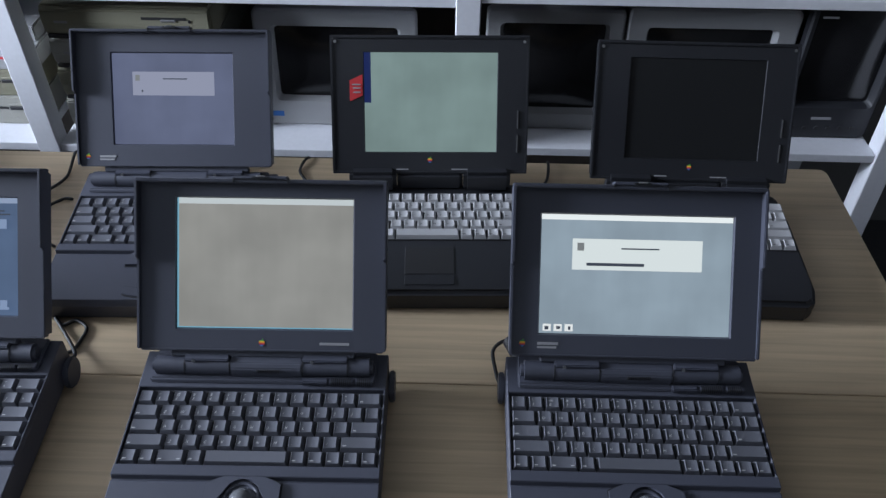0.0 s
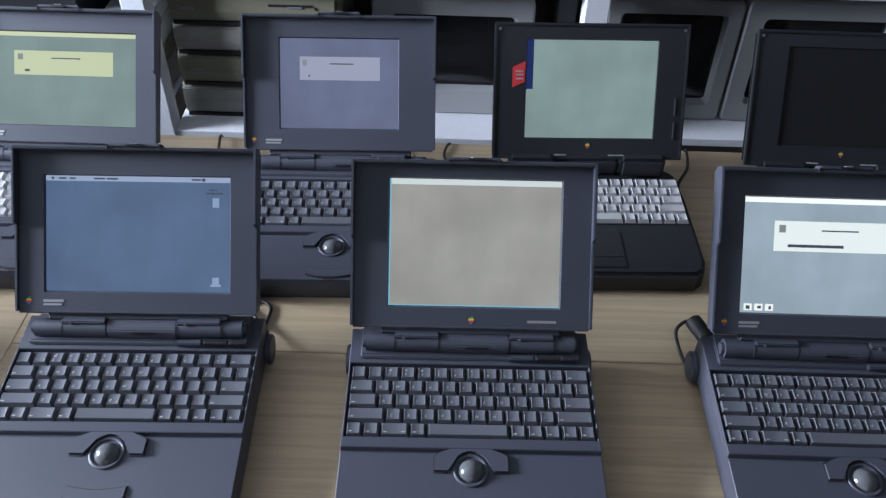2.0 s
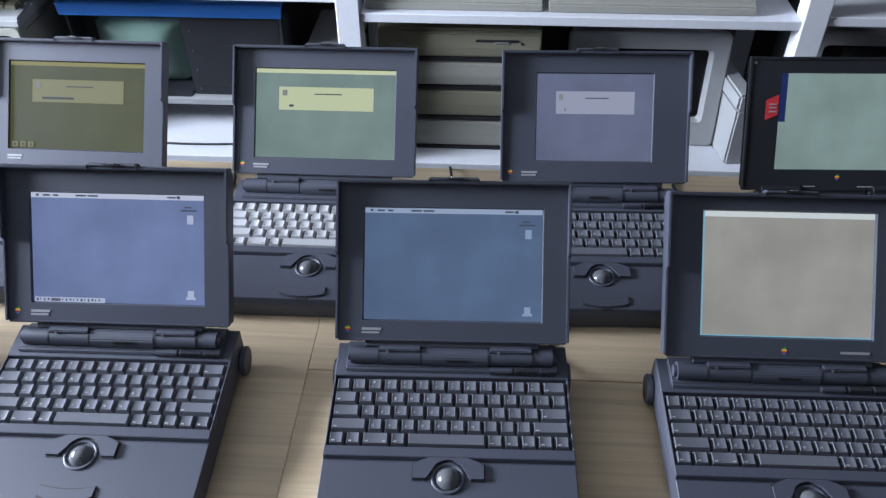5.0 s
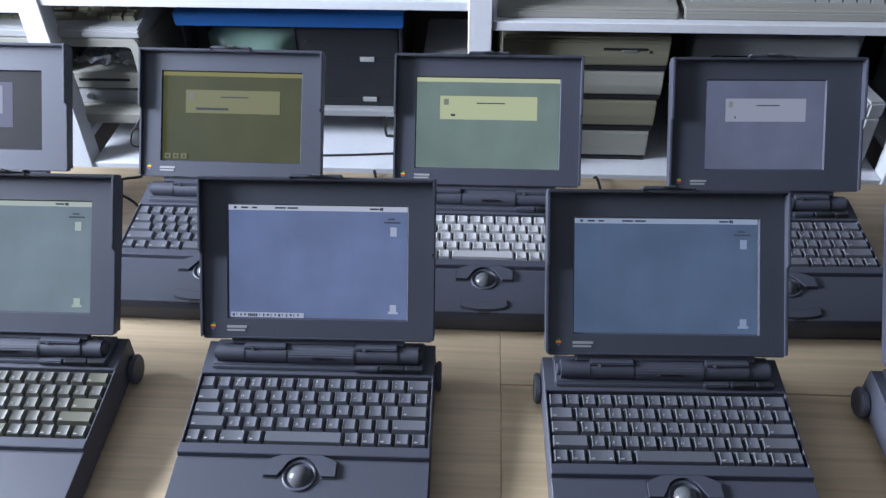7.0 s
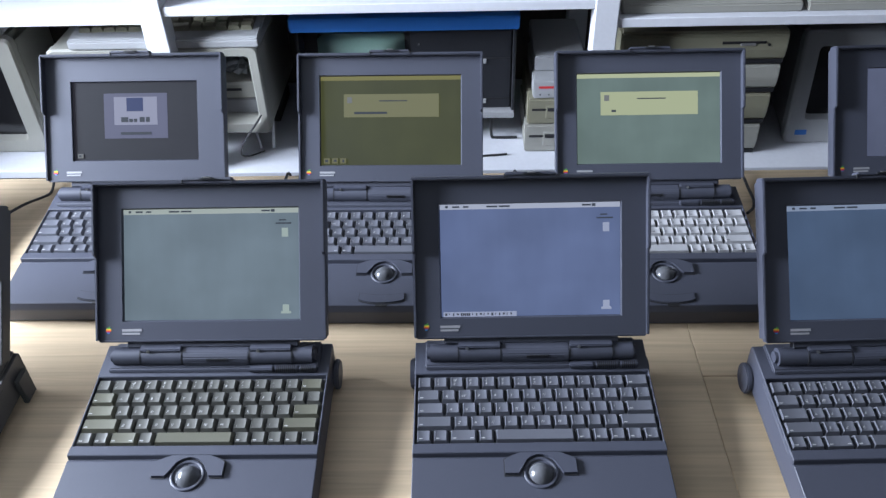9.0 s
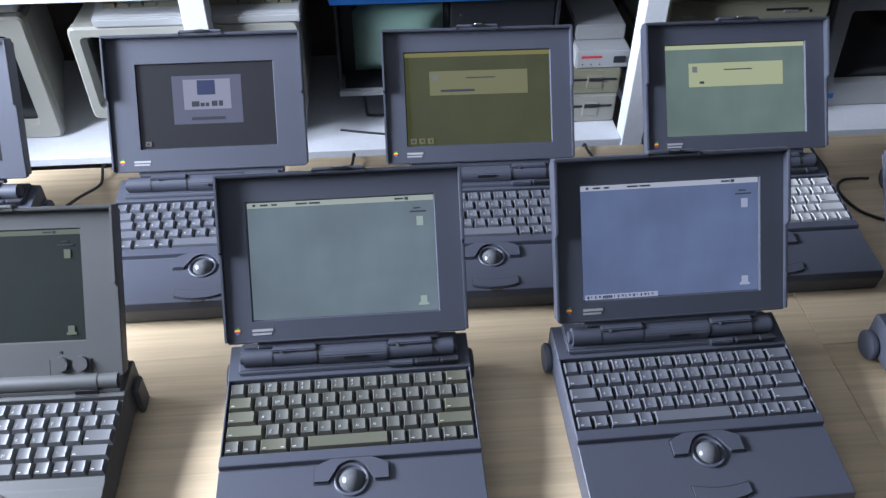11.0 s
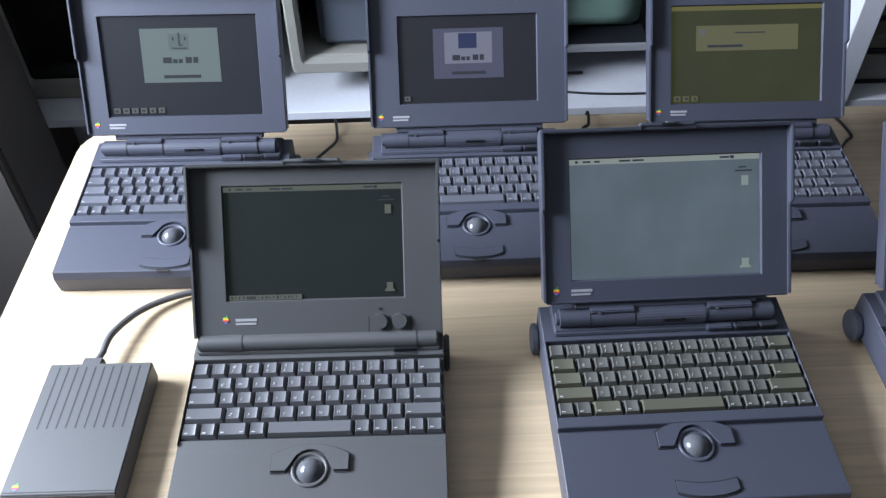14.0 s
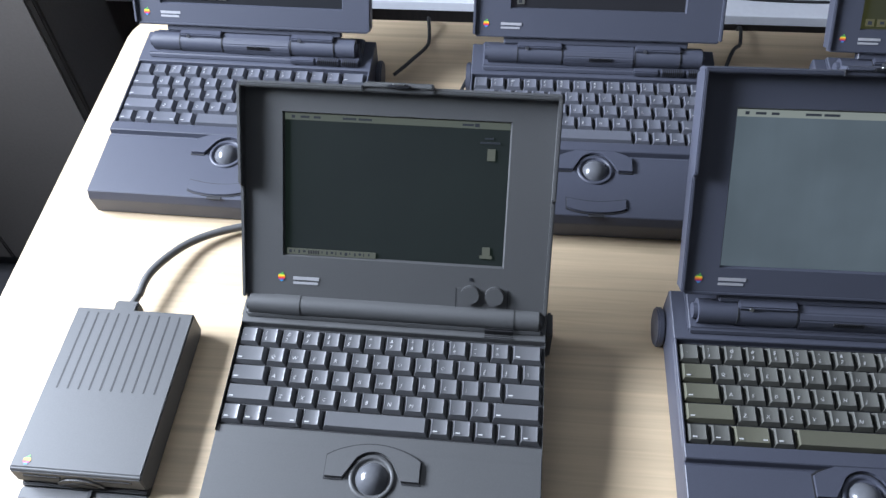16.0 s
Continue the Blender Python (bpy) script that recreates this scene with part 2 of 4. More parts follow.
def strip_slab(lo, hi, z0, z1, r=0.0):
    """A band between two lines of (x, y), raised from z0 to z1, its upper rim narrowed by r."""
    bm = bmesh.new()
    n = len(lo)
    a, b = [bm.verts.new((x, y, z0)) for x, y in lo], [bm.verts.new((x, y, z0)) for x, y in hi]
    c, d = [bm.verts.new((x, y + r, z1)) for x, y in lo], [bm.verts.new((x, y - r, z1)) for x, y in hi]
    for k in range(n - 1):
        for q in ((a[k], a[k + 1], c[k + 1], c[k]), (c[k], c[k + 1], d[k + 1], d[k]), (d[k], d[k + 1], b[k + 1], b[k])):
            bm.faces.new(q)
    for k in (0, n - 1):
        bm.faces.new((a[k], c[k], d[k], b[k]))
    bmesh.ops.recalc_face_normals(bm, faces=bm.faces)
    return bm


def part(name, bm, material, parent=None, label="", smooth=False):
    me = bpy.data.meshes.new(name)
    if smooth:
        for f in bm.faces:
            f.smooth = True
    bm.to_mesh(me)
    bm.free()
    for m in (material if isinstance(material, (list, tuple)) else [material]):
        me.materials.append(m)
    ob = new(name, me)
    if parent is not None:
        ob.parent = parent
    return tagged(ob, label=label)


def thing(name, m, label, category, group="", kind=""):
    ob = new(name)
    ob.empty_display_size = 0.05
    ob.matrix_basis = m
    return tagged(ob, label, category, group, kind)


def tube(name, points, r, material, parent=None, label=""):
    """A smooth cable through the points, as a mesh."""
    pts = [Vector(p) for p in points]
    path = []
    for i in range(len(pts) - 1):
        p0, p1, p2, p3 = pts[max(i - 1, 0)], pts[i], pts[i + 1], pts[min(i + 2, len(pts) - 1)]
        for k in range(8):
            t = k / 8
            path.append(0.5 * (2 * p1 + (p2 - p0) * t + (2 * p0 - 5 * p1 + 4 * p2 - p3) * t * t + (3 * p1 - p0 - 3 * p2 + p3) * t ** 3))
    path.append(pts[-1])
    bm = bmesh.new()
    rings = []
    for i, p in enumerate(path):
        d = (path[min(i + 1, len(path) - 1)] - path[max(i - 1, 0)]).normalized()
        side = d.cross(Vector((0, 0, 1)))
        side = side.normalized() if side.length > 1e-4 else Vector((1, 0, 0))
        up = side.cross(d)
        rings.append([bm.verts.new(p + r * (math.cos(a) * side + math.sin(a) * up)) for a in (k * math.tau / 8 for k in range(8))])
    for a, b in zip(rings, rings[1:]):
        for k in range(8):
            bm.faces.new((a[k], a[(k + 1) % 8], b[(k + 1) % 8], b[k]))
    bm.faces.new(rings[0][::-1])
    bm.faces.new(rings[-1])
    bmesh.ops.recalc_face_normals(bm, faces=bm.faces)
    return part(name, bm, material, parent, label, smooth=True)


# ---- the room ----
def structure(name, bm, material, label, category):
    return tagged(part(name, bm, material), label, category, kind="structure")


T = 0.12
structure("floor", box(ROOM_X0 - T, ROOM_X1 + T, ROOM_Y0 - T, ROOM_Y1 + T, -0.1, 0), FLOOR, "dark grey smooth floor under the tables", "floor")
structure("ceiling", box(ROOM_X0 - T, ROOM_X1 + T, ROOM_Y0 - T, ROOM_Y1 + T, ROOM_H, ROOM_H + 0.1), CEILING, "plain pale grey ceiling over the room", "ceiling")
structure("wall_north", box(ROOM_X0 - T, ROOM_X1 + T, ROOM_Y1, ROOM_Y1 + T, 0.0, ROOM_H), WALL, "plain grey wall behind the shelves", "wall")
structure("wall_east", box(ROOM_X1, ROOM_X1 + T, ROOM_Y0, ROOM_Y1, 0.0, ROOM_H), WALL, "plain grey side wall", "wall")
_w = bmesh.new()
add_box(_w, ROOM_X0 - T, ROOM_X0, ROOM_Y0, WIN_Y0, 0, ROOM_H)
add_box(_w, ROOM_X0 - T, ROOM_X0, WIN_Y1, ROOM_Y1, 0, ROOM_H)
add_box(_w, ROOM_X0 - T, ROOM_X0, WIN_Y0, WIN_Y1, 0, WIN_Z0)
add_box(_w, ROOM_X0 - T, ROOM_X0, WIN_Y0, WIN_Y1, WIN_Z1, ROOM_H)
structure("wall_west", _w, WALL, "plain grey wall with the window opening", "wall")
# unseen south wall, with an opening made up for the fill lamp
_w = bmesh.new()
add_box(_w, ROOM_X0, -0.1, ROOM_Y0 - T, ROOM_Y0, 0, ROOM_H)
add_box(_w, 1.3, ROOM_X1, ROOM_Y0 - T, ROOM_Y0, 0, ROOM_H)
add_box(_w, -0.1, 1.3, ROOM_Y0 - T, ROOM_Y0, 0, 1.3)
add_box(_w, -0.1, 1.3, ROOM_Y0 - T, ROOM_Y0, 2.2, ROOM_H)
structure("wall_south", _w, WALL, "plain grey wall with an unseen opening added for the fill lamp", "wall")


# ---- the tables ----
def table(x0, x1, round_left, label):
    y0, y1, z1 = -0.26, 0.551, TABLE
    t = thing("table", pose(x0, y0, 0), label, "table", "row of tables")
    w, d = x1 - x0, y1 - y0
    r = 0.055 if round_left else 0.014
    arc = lambda cx, cy, a0: [(cx + r * math.cos(radians(a0 + k * 15)), cy + r * math.sin(radians(a0 + k * 15))) for k in range(7)]
    if round_left:
        line = [(w, 0), (w, d)] + arc(r, d - r, 90) + arc(r, r, 180)
    else:
        line = arc(w - r, r, 270) + arc(w - r, d - r, 0) + [(0, d), (0, 0)]
    if round_left:
        part("tabletop", slab(line, z1 - 0.003, z1, 0.001, 1), WOOD, t, "pale beech laminate top")
    else:
        joint = 0.078 - y0
        part("tabletop", slab(arc(w - r, r, 270) + [(w, joint - 0.0006), (0, joint - 0.0006), (0, 0)], z1 - 0.003, z1, 0.001, 1), WOOD_FRONT, t, "slightly darker front board of the top")
        part("tabletop", slab([(w, joint + 0.0006)] + arc(w - r, d - r, 0) + [(0, d), (0, joint + 0.0006)], z1 - 0.003, z1, 0.001, 1), WOOD, t, "pale beech laminate rear board of the top")
    part("edge_band", slab(line, z1 - 0.026, z1 - 0.003), WOOD_EDGE, t)
    for lx in (0.06, w - 0.06):
        for ly in (0.06, d - 0.06):
            part("leg", box(lx - 0.02, lx + 0.02, ly - 0.02, ly + 0.02, 0, z1 - 0.066, 0.004), STEEL, t)
    for lx in (0.06, w - 0.06):
        part("frame_rail", box(lx - 0.015, lx + 0.015, 0.08, d - 0.08, z1 - 0.066, z1 - 0.026, 0.003), STEEL, t)
    for ly in (0.06, d - 0.06):
        part("frame_rail", box(0.04, w - 0.04, ly - 0.015, ly + 0.015, z1 - 0.066, z1 - 0.026, 0.003), STEEL, t)
    return t


SEAM = 0.0845
table(-1.351, SEAM - 0.00015, True, "pale beech laminate table with a rounded end, full of laptops")
table(SEAM + 0.00015, 1.503, False, "pale beech laminate table butted against the next one")


# ---- the laptops ----
UNIT, ROWP = 0.01917, 0.0186
KEY_ROWS = [
    [("`", 1)] + [(c, 1) for c in "1234567890-="] + [("_", 1.5)],
    [("_", 1.5)] + [(c, 1) for c in "QWERTYUIOP[]"] + [("\\", 1)],
    [("_", 1.75)] + [(c, 1) for c in "ASDFGHJKL;'"] + [("_", 1.75)],
    [("_", 2.25)] + [(c, 1) for c in "ZXCVBNM,./"] + [("_", 2.25)],
    [("_", 1), ("_", 1), ("__", 1.7), ("_", 1), ("", 4.8), ("_", 1), ("_", 1), ("_", 1), ("_", 1), ("_", 1)],
]
_glyphs, _keys = {}, {}
SHIFTED = dict(zip("1234567890-=", "!@#$%^&*()_+"))


def glyph(c):
    """The outline of a printed character, as vertices and faces."""
    if c not in _glyphs:
        cu = bpy.data.curves.new("glyph", "FONT")
        cu.body, cu.size, cu.resolution_u, cu.shear = c, 0.0052, 1, 0.25
        ob = new("glyph", cu)
        me = ob.to_mesh()
        _glyphs[c] = ([v.co.copy() for v in me.vertices], [tuple(p.vertices) for p in me.polygons])
        ob.to_mesh_clear()
        bpy.data.objects.remove(ob)
        bpy.data.curves.remove(cu)
    return _glyphs[c]


def key_mesh(c, units):
    """A dished keycap with sloping sides and its print; slot 0 the cap, slot 1 the print."""
    if (c, units) in _keys:
        return _keys[c, units]
    w, d, h = units * UNIT - 0.0014, ROWP - 0.0014, 0.0066
    bm = bmesh.new()
    x0, x1, y0, y1 = -w / 2 + 0.0022, w / 2 - 0.0028, -d / 2 + 0.0026, d / 2 - 0.0022
    rings = []
    for k, z in ((0.0, 0.0), (0.15, 0.0014), (0.85, h - 0.0007)):
        a, b, e, f = -w / 2 + 0.0022 * k, w / 2 - 0.0028 * k, -d / 2 + 0.0026 * k, d / 2 - 0.0022 * k
        rings.append([bm.verts.new(p) for p in ((a, e, z), (b, e, z), (b, f, z), (a, f, z))])
    for a, b in zip(rings, rings[1:]):
        for k in range(4):
            bm.faces.new((a[k], a[(k + 1) % 4], b[(k + 1) % 4], b[k]))
    # the finger-worn top, hollowed across its width
    cols = [(0, 0), (0.12, 0.0005), (0.5, 0.0009), (0.88, 0.0005), (1, 0)] if units < 2 and c else [(0, 0), (0.06, 0.0003), (0.5, 0.0004), (0.94, 0.0003), (1, 0)]
    front = [bm.verts.new((x0 + (x1 - x0) * u, y0, h - dip)) for u, dip in cols]
    back = [bm.verts.new((x0 + (x1 - x0) * u, y1, h - dip)) for u, dip in cols]
    low = rings[-1]
    bm.faces.new([low[0], low[1]] + front[::-1])
    bm.faces.new([low[2], low[3]] + back)
    bm.faces.new((low[1], low[2], back[-1], front[-1]))
    bm.faces.new((low[3], low[0], front[0], back[0]))
    for k in range(4):
        bm.faces.new((front[k], front[k + 1], back[k + 1], back[k])).smooth = True
    for e in bm.edges:
        e.smooth = all(f.smooth for f in e.link_faces)
    z = h + 0.00010
    if c and c[0] == "_":
        for n in range(len(c)):
            x = x0 + 0.0012 if n == 0 else x1 - 0.0052
            f = bm.faces.new([bm.verts.new(p) for p in ((x, y0 + 0.0012, z), (x + 0.0038, y0 + 0.0012, z), (x + 0.0038, y0 + 0.0023, z), (x, y0 + 0.0023, z))])
            f.material_index = 1
    elif c:
        marks = [(c, x0 + 0.0020, y0 + 0.0022)] if c not in SHIFTED else [(c, x0 + 0.0020, y0 + 0.0010), (SHIFTED[c], x0 + 0.0020, y0 + 0.0066)]
        for ch, gx, gy in marks:
            vs, fs = glyph(ch)
            made = [bm.verts.new((v.x * 0.92 + gx, v.y * 0.92 + gy, z)) for v in vs]
            for f in fs:
                bm.faces.new([made[i] for i in f]).material_index = 1
    me = bpy.data.meshes.new("key")
    bm.to_mesh(me)
    bm.free()
    me.materials.append(KEY_GREY)
    me.materials.append(LEGEND)
    _keys[c, units] = me
    return me


def keyboard(parent, well, cap, print_, y_front, slope, z_front, body, label=""):
    """The tray of keys, lying in the sloping deck: origin at its front edge, y to the back."""
    tray = part("keyboard", box(-0.1398, 0.1398, -0.001, 0.0945, -0.0012, 0.0), well, parent, label)
    tray.matrix_basis = pose(0, y_front, z_front, slope)
    total = 14.5 * UNIT
    for r, row in enumerate(KEY_ROWS):
        x, y = -total / 2, (4 - r) * ROWP + ROWP / 2
        for c, u in row:
            k = new("key", key_mesh(c, u))
            k.parent = tray
            k.matrix_basis = pose(x + u * UNIT / 2, y, 0.0002, 0, 0, 0)
            mats = cap(c, u, r) if callable(cap) else cap
            for slot, m in zip(k.material_slots, (mats, print_)):
                slot.link, slot.material = "OBJECT", m
            x += u * UNIT
    return tray


def logo(parent, x, z, y, s=0.0072):
    """A small rounded fruit-like badge of coloured stripes."""
    bm = bmesh.new()
    n = 6
    width = (0.55, 0.86, 1.0, 0.98, 0.9, 0.55)
    for k in range(n):
        z1, z0 = z + s * (0.5 - k / n), z + s * (0.5 - (k + 1) / n)
        a = width[k] * s * 0.46
        b = (width[k + 1] if k < n - 1 else 0.3) * s * 0.46
        f = bm.faces.new([bm.verts.new(p) for p in ((x - b, y, z0), (x + b, y, z0), (x + a, y, z1), (x - a, y, z1))])
        f.material_index = k
    f = bm.faces.new([bm.verts.new(p) for p in ((x, y, z + s * 0.52), (x + s * 0.2, y, z + s * 0.55), (x + s * 0.26, y, z + s * 0.75), (x + s * 0.05, y, z + s * 0.7))])
    return part("badge", bm, STRIPES, parent, "small badge of coloured stripes")


def plates(name, rects, y, material, parent, label=""):
    """Thin upright plates (x0, x1, z0, z1), facing the front."""
    for x0, x1, z0, z1 in rects:
        part(name, box(x0, x1, y, y + 0.0004, z0, z1), material, parent, label)


def display(lid, w, h, x, v, y, glow_mat, items):
    """The panel set behind the bezel; items lie in fractions of its width and height, from the bottom left."""
    s = part("screen", box(x - w / 2, x + w / 2, y, y + 0.002, v, v + h), glow_mat, lid, "lit display panel")
    for n, (name, mat, rects) in enumerate(items):
        for a, b, c, d in rects:
            part(name, box(x - w / 2 + a * w, x - w / 2 + b * w, y - 0.00025 * (n + 1), y, v + c * h, v + d * h), mat, s)
    return s


def frame_mesh(w, h, x, sw, v, sh, y0, y1, slope=0.0015):
    """A bezel of width w and height h, with an opening whose reveal slopes inwards."""
    bm = bmesh.new()
    def ring(x0, x1, z0, z1, y):
        return [bm.verts.new(p) for p in ((x0, y, z0), (x1, y, z0), (x1, y, z1), (x0, y, z1))]
    o = ring(-w / 2, w / 2, 0, h, y0)
    i = ring(x - sw / 2 - slope, x + sw / 2 + slope, v - slope, v + sh + slope, y0)
    j = ring(x - sw / 2, x + sw / 2, v, v + sh, y1)
    for a, b in ((o, i), (i, j)):
        for k in range(4):
            bm.faces.new((a[k], a[(k + 1) % 4], b[(k + 1) % 4], b[k]))
    return bm


def lid_100(parent, y, z, tilt, body, hood=True, sw=0.2163, sh=0.1363, sx=0.0, v=0.0255, glow_mat=None, items=(), badge=(-0.127, 0.0135),
            words=((-0.110, -0.086, 0.0125, 0.0155), (-0.110, -0.088, 0.0085, 0.0108)), W=0.284, H=0.195, knobs=False):
    """The lid: shell, hooded rim, bezel, display and latch, leaning back by tilt degrees."""
    lid = part("lid", box(-W / 2, W / 2, 0.004, 0.0175, 0, H, 0.004, 2), body, parent, "back shell of the open lid")
    lid.matrix_basis = pose(0, y, z, -tilt)
    part("bezel", frame_mesh(W - 0.007, H - 0.002, sx, sw, v, sh, 0.0, 0.0042), body, lid)
    # the hooded rim: deep over the top and the upper half of the sides
    part("rim_top", prism([(-0.011, H - 0.004), (-0.012, H), (0.004, H + 0.0015), (0.012, H), (0.006, H - 0.004)], -W / 2, W / 2, 0.0012, 2), body, lid)
    for s in (-1, 1):
        x0, x1 = sorted((s * (W / 2), s * (W / 2 - 0.0036)))
        part("rim_side", prism([(-0.0115, H * 0.55), (-0.0125, H - 0.002), (0.010, H - 0.002), (0.010, 0.004), (-0.0035, 0.001), (-0.0045, H * 0.53)], x0, x1, 0.0009, 2), body, lid)
    part("rim_bottom", box(-W / 2 + 0.003, W / 2 - 0.003, -0.001, 0.006, -0.001, 0.003, 0.0012), body, lid)
    if not knobs:
        part("hinge_strip", box(-0.106, 0.106, 0.004, 0.014, -0.0085, 0.002, 0.0015, 1), body, lid)
    latch = part("latch", prism([(-0.013, H + 0.0005), (-0.0125, H + 0.004), (0.001, H + 0.0048), (0.006, H + 0.0005)], -0.030, 0.030, 0.001, 2), body, lid)
    part("catch", box(-0.009, 0.011, -0.0155, -0.0115, H + 0.0005, H + 0.0035, 0.001), BLACK, latch)
    part("clip", box(-0.004, 0.006, -0.0165, -0.0125, H + 0.0030, H + 0.0046, 0.0006, 1), CHROME, latch)
    for x in (-0.0305, 0.0305):
        part("latch_joint", box(x - 0.0005, x + 0.0005, -0.0126, 0.004, H - 0.0035, H + 0.0017), DARK, lid)
    display(lid, sw, sh, sx, v, 0.0036, glow_mat, items)
    logo(lid, badge[0], badge[1], -0.0004)
    if words:
        plates("lettering", words, -0.0006, BAR_WHITE, lid, "pale unreadable printed lines")
    if knobs:
        for x in (0.070, 0.092):
            part("dial", rod((x, 0.001, 0.016), (x, -0.0045, 0.016), 0.0088, 24, cap_r=0.0008), body, lid, "round brightness dial")
        part("dial_mark", box(0.0685, 0.0715, -0.0006, 0, 0.0285, 0.0315), BLACK, lid)
        part("dial_recess", box(0.0575, 0.1035, -0.0005, 0.0, 0.0, 0.0215), body, lid)
        part("recess_edge", box(0.0567, 0.0575, -0.0006, 0.0, 0.0, 0.0218), DARK, lid)
        part("recess_edge", box(0.1035, 0.1043, -0.0006, 0.0, 0.0, 0.0218), DARK, lid)
    return lid


def base_100(parent, body, early=False):
    """The lower half: palm rest, keyboard well, ledge; the back stands raised on its feet. Origin at the ball, z = 0 on the table."""
    s = math.tan(radians(5.0))
    deck = lambda y, up=0.0: 0.0415 + s * y + up
    w = 0.1425 if not early else 0.1405
    bm = prism([(-0.060, 0.0015), (-0.0635, deck(-0.0635, -0.010)), (-0.060, deck(-0.06)), (0.0195, deck(0.0195)), (0.0218, deck(0.0218, -0.0022 if not early else 0.0)), (0.0232, deck(0.0232, 0.0048 if not early else 0.0002)),
                (0.0362, deck(0.036, 0.0040 if not early else 0.0003)), (0.0366, deck(0.037, -0.003)), (0.1326, deck(0.132, -0.003)), (0.133, deck(0.133, 0.0040)),
                (0.182, deck(0.182, 0.0040)), (0.1845, deck(0.182, 0.0)), (0.184, 0.0205), (0.176, 0.0155), (0.02, 0.006)], -w, w, 0.0008, 1)
    part("base", bm, body, parent, "lower shell with palm rest")
    for sgn in (-1, 1):
        x0, x1 = sorted((sgn * (w - 0.0004), sgn * 0.1402))
        rail = prism([(0.030, deck(0.03, 0.0032)), (0.137, deck(0.137, 0.0032)), (0.137, deck(0.137, -0.004)), (0.030, deck(0.03, -0.004))], x0, x1, 0.0005, 1)
        part("side_rail", rail, body, parent)
        x0, x1 = sorted((sgn * (w + 0.0006), sgn * (w + 0.0075)))
        if early:
            part("rear_foot", box(x0, x1, 0.150, 0.176, 0.0, 0.042, 0.002), body, parent, "folding rear foot")
            continue
        part("rear_foot", rod((x0, 0.168, 0.0195), (x1, 0.168, 0.0195), 0.0193, 24, cap_r=0.0015), body, parent, "round swivelling rear foot")
    lw = 0.130 if not early else 0.137
    part("rear_ledge", prism([(0.1375, deck(0.1375, 0.0036)), (0.1405, deck(0.1405, 0.0095)), (0.181, deck(0.181, 0.0095)), (0.183, deck(0.183, 0.0036))], -lw, lw, 0.0018, 3), body, parent)
    if not early:
        zb = deck(0.155, 0.0095)
        part("hinge_barrel", rod((-0.127, 0.1555, zb + 0.0055), (0.127, 0.1555, zb + 0.0055), 0.0112, 20, cap_r=0.004), body, parent)
        for x0, x1 in ((-0.089, -0.0375), (0.0465, 0.098)):
            part("hinge_block", rod((x0, 0.1555, zb + 0.0055), (x1, 0.1555, zb + 0.0055), 0.0117, 20), body, parent)
            part("hinge_plate", box(x0, x1, 0.1505, 0.160, zb + 0.010, zb + 0.0205, 0.0012), body, parent)
            part("hinge_screw", rod(((x0 + x1) / 2 - 0.015, 0.1494, zb + 0.0184), ((x0 + x1) / 2 - 0.015, 0.1508, zb + 0.0182), 0.0020, 10), CHROME, parent)
            for x in (x0, x1):
                part("hinge_gap", rod((x - 0.0005, 0.1555, zb + 0.0055), (x + 0.0005, 0.1555, zb + 0.0055), 0.0121, 20), DARK, parent)
        part("hinge_cover", prism([(0.1436, zb - 0.001), (0.1432, zb + 0.0070), (0.1450, zb + 0.0120), (0.1500, zb + 0.0162), (0.160, zb + 0.0180), (0.170, zb)], -0.0365, 0.0455, 0.0012, 2), body, parent)
        for k in range(13):
            part("speaker_slot", box(-0.006 + k * 0.0021, -0.005 + k * 0.0021, 0.1430, 0.1452, zb + 0.0072, zb + 0.0112), DARK, parent)
        for x0, x1 in ((0.046, 0.075), (0.077, 0.105), (0.107, 0.128)):
            part("ledge_button", box(x0, x1, 0.1362, 0.1435, deck(0.1400, 0.0042), deck(0.1410, 0.0112), 0.0012), body, parent)
            if x0 > 0.07:
                ribs = bmesh.new()
                for k in range(int((x1 - x0) / 0.0024) - 1):
                    add_box(ribs, x0 + 0.0022 + k * 0.0024, x0 + 0.0032 + k * 0.0024, 0.1358, 0.1425, deck(0.1400, 0.0060), deck(0.1410, 0.0116))
                part("grip_ribs", ribs, DARK, parent)
    else:
        zb = deck(0.150, 0.0100)
        part("hinge_barrel", rod((-0.136, 0.150, zb), (0.136, 0.150, zb), 0.0098, 20, cap_r=0.003), body, parent, "long brown-grey hinge roll")
        for x in (-0.098, 0.098):
            part("hinge_block", rod((x - 0.013, 0.150, zb), (x + 0.013, 0.150, zb), 0.0104, 20, cap_r=0.0006), body, parent)
        for k in range(5):
            part("speaker_slot", box(0.085, 0.111, 0.1335 + k * 0.0018, 0.1343 + k * 0.0018, deck(0.1335 + k * 0.0018, 0.0), deck(0.1335 + k * 0.0018, 0.0046 if k < 2 else 0.0105)), DARK, parent)
    # ball, its ring and the arched buttons
    z0 = deck(0) - 0.0005
    ring = bmesh.new()
    n = 32
    prof = ((0.0195, 0.0), (0.0190, 0.0014), (0.0160, 0.0014), (0.0150, -0.001))
    rows = [[ring.verts.new((r * math.cos(a), r * math.sin(a), h)) for a in (k * math.tau / n for k in range(n))] for r, h in prof]
    for a, b in zip(rows, rows[1:]):
        for k in range(n):
            ring.faces.new((a[k], a[(k + 1) % n], b[(k + 1) % n], b[k]))
    bmesh.ops.recalc_face_normals(ring, faces=ring.faces)
    holder = part("ball_ring", ring, body, parent, smooth=True)
    holder.matrix_basis = pose(0, 0, z0 + 0.001, 5)
    ball = bmesh.new()
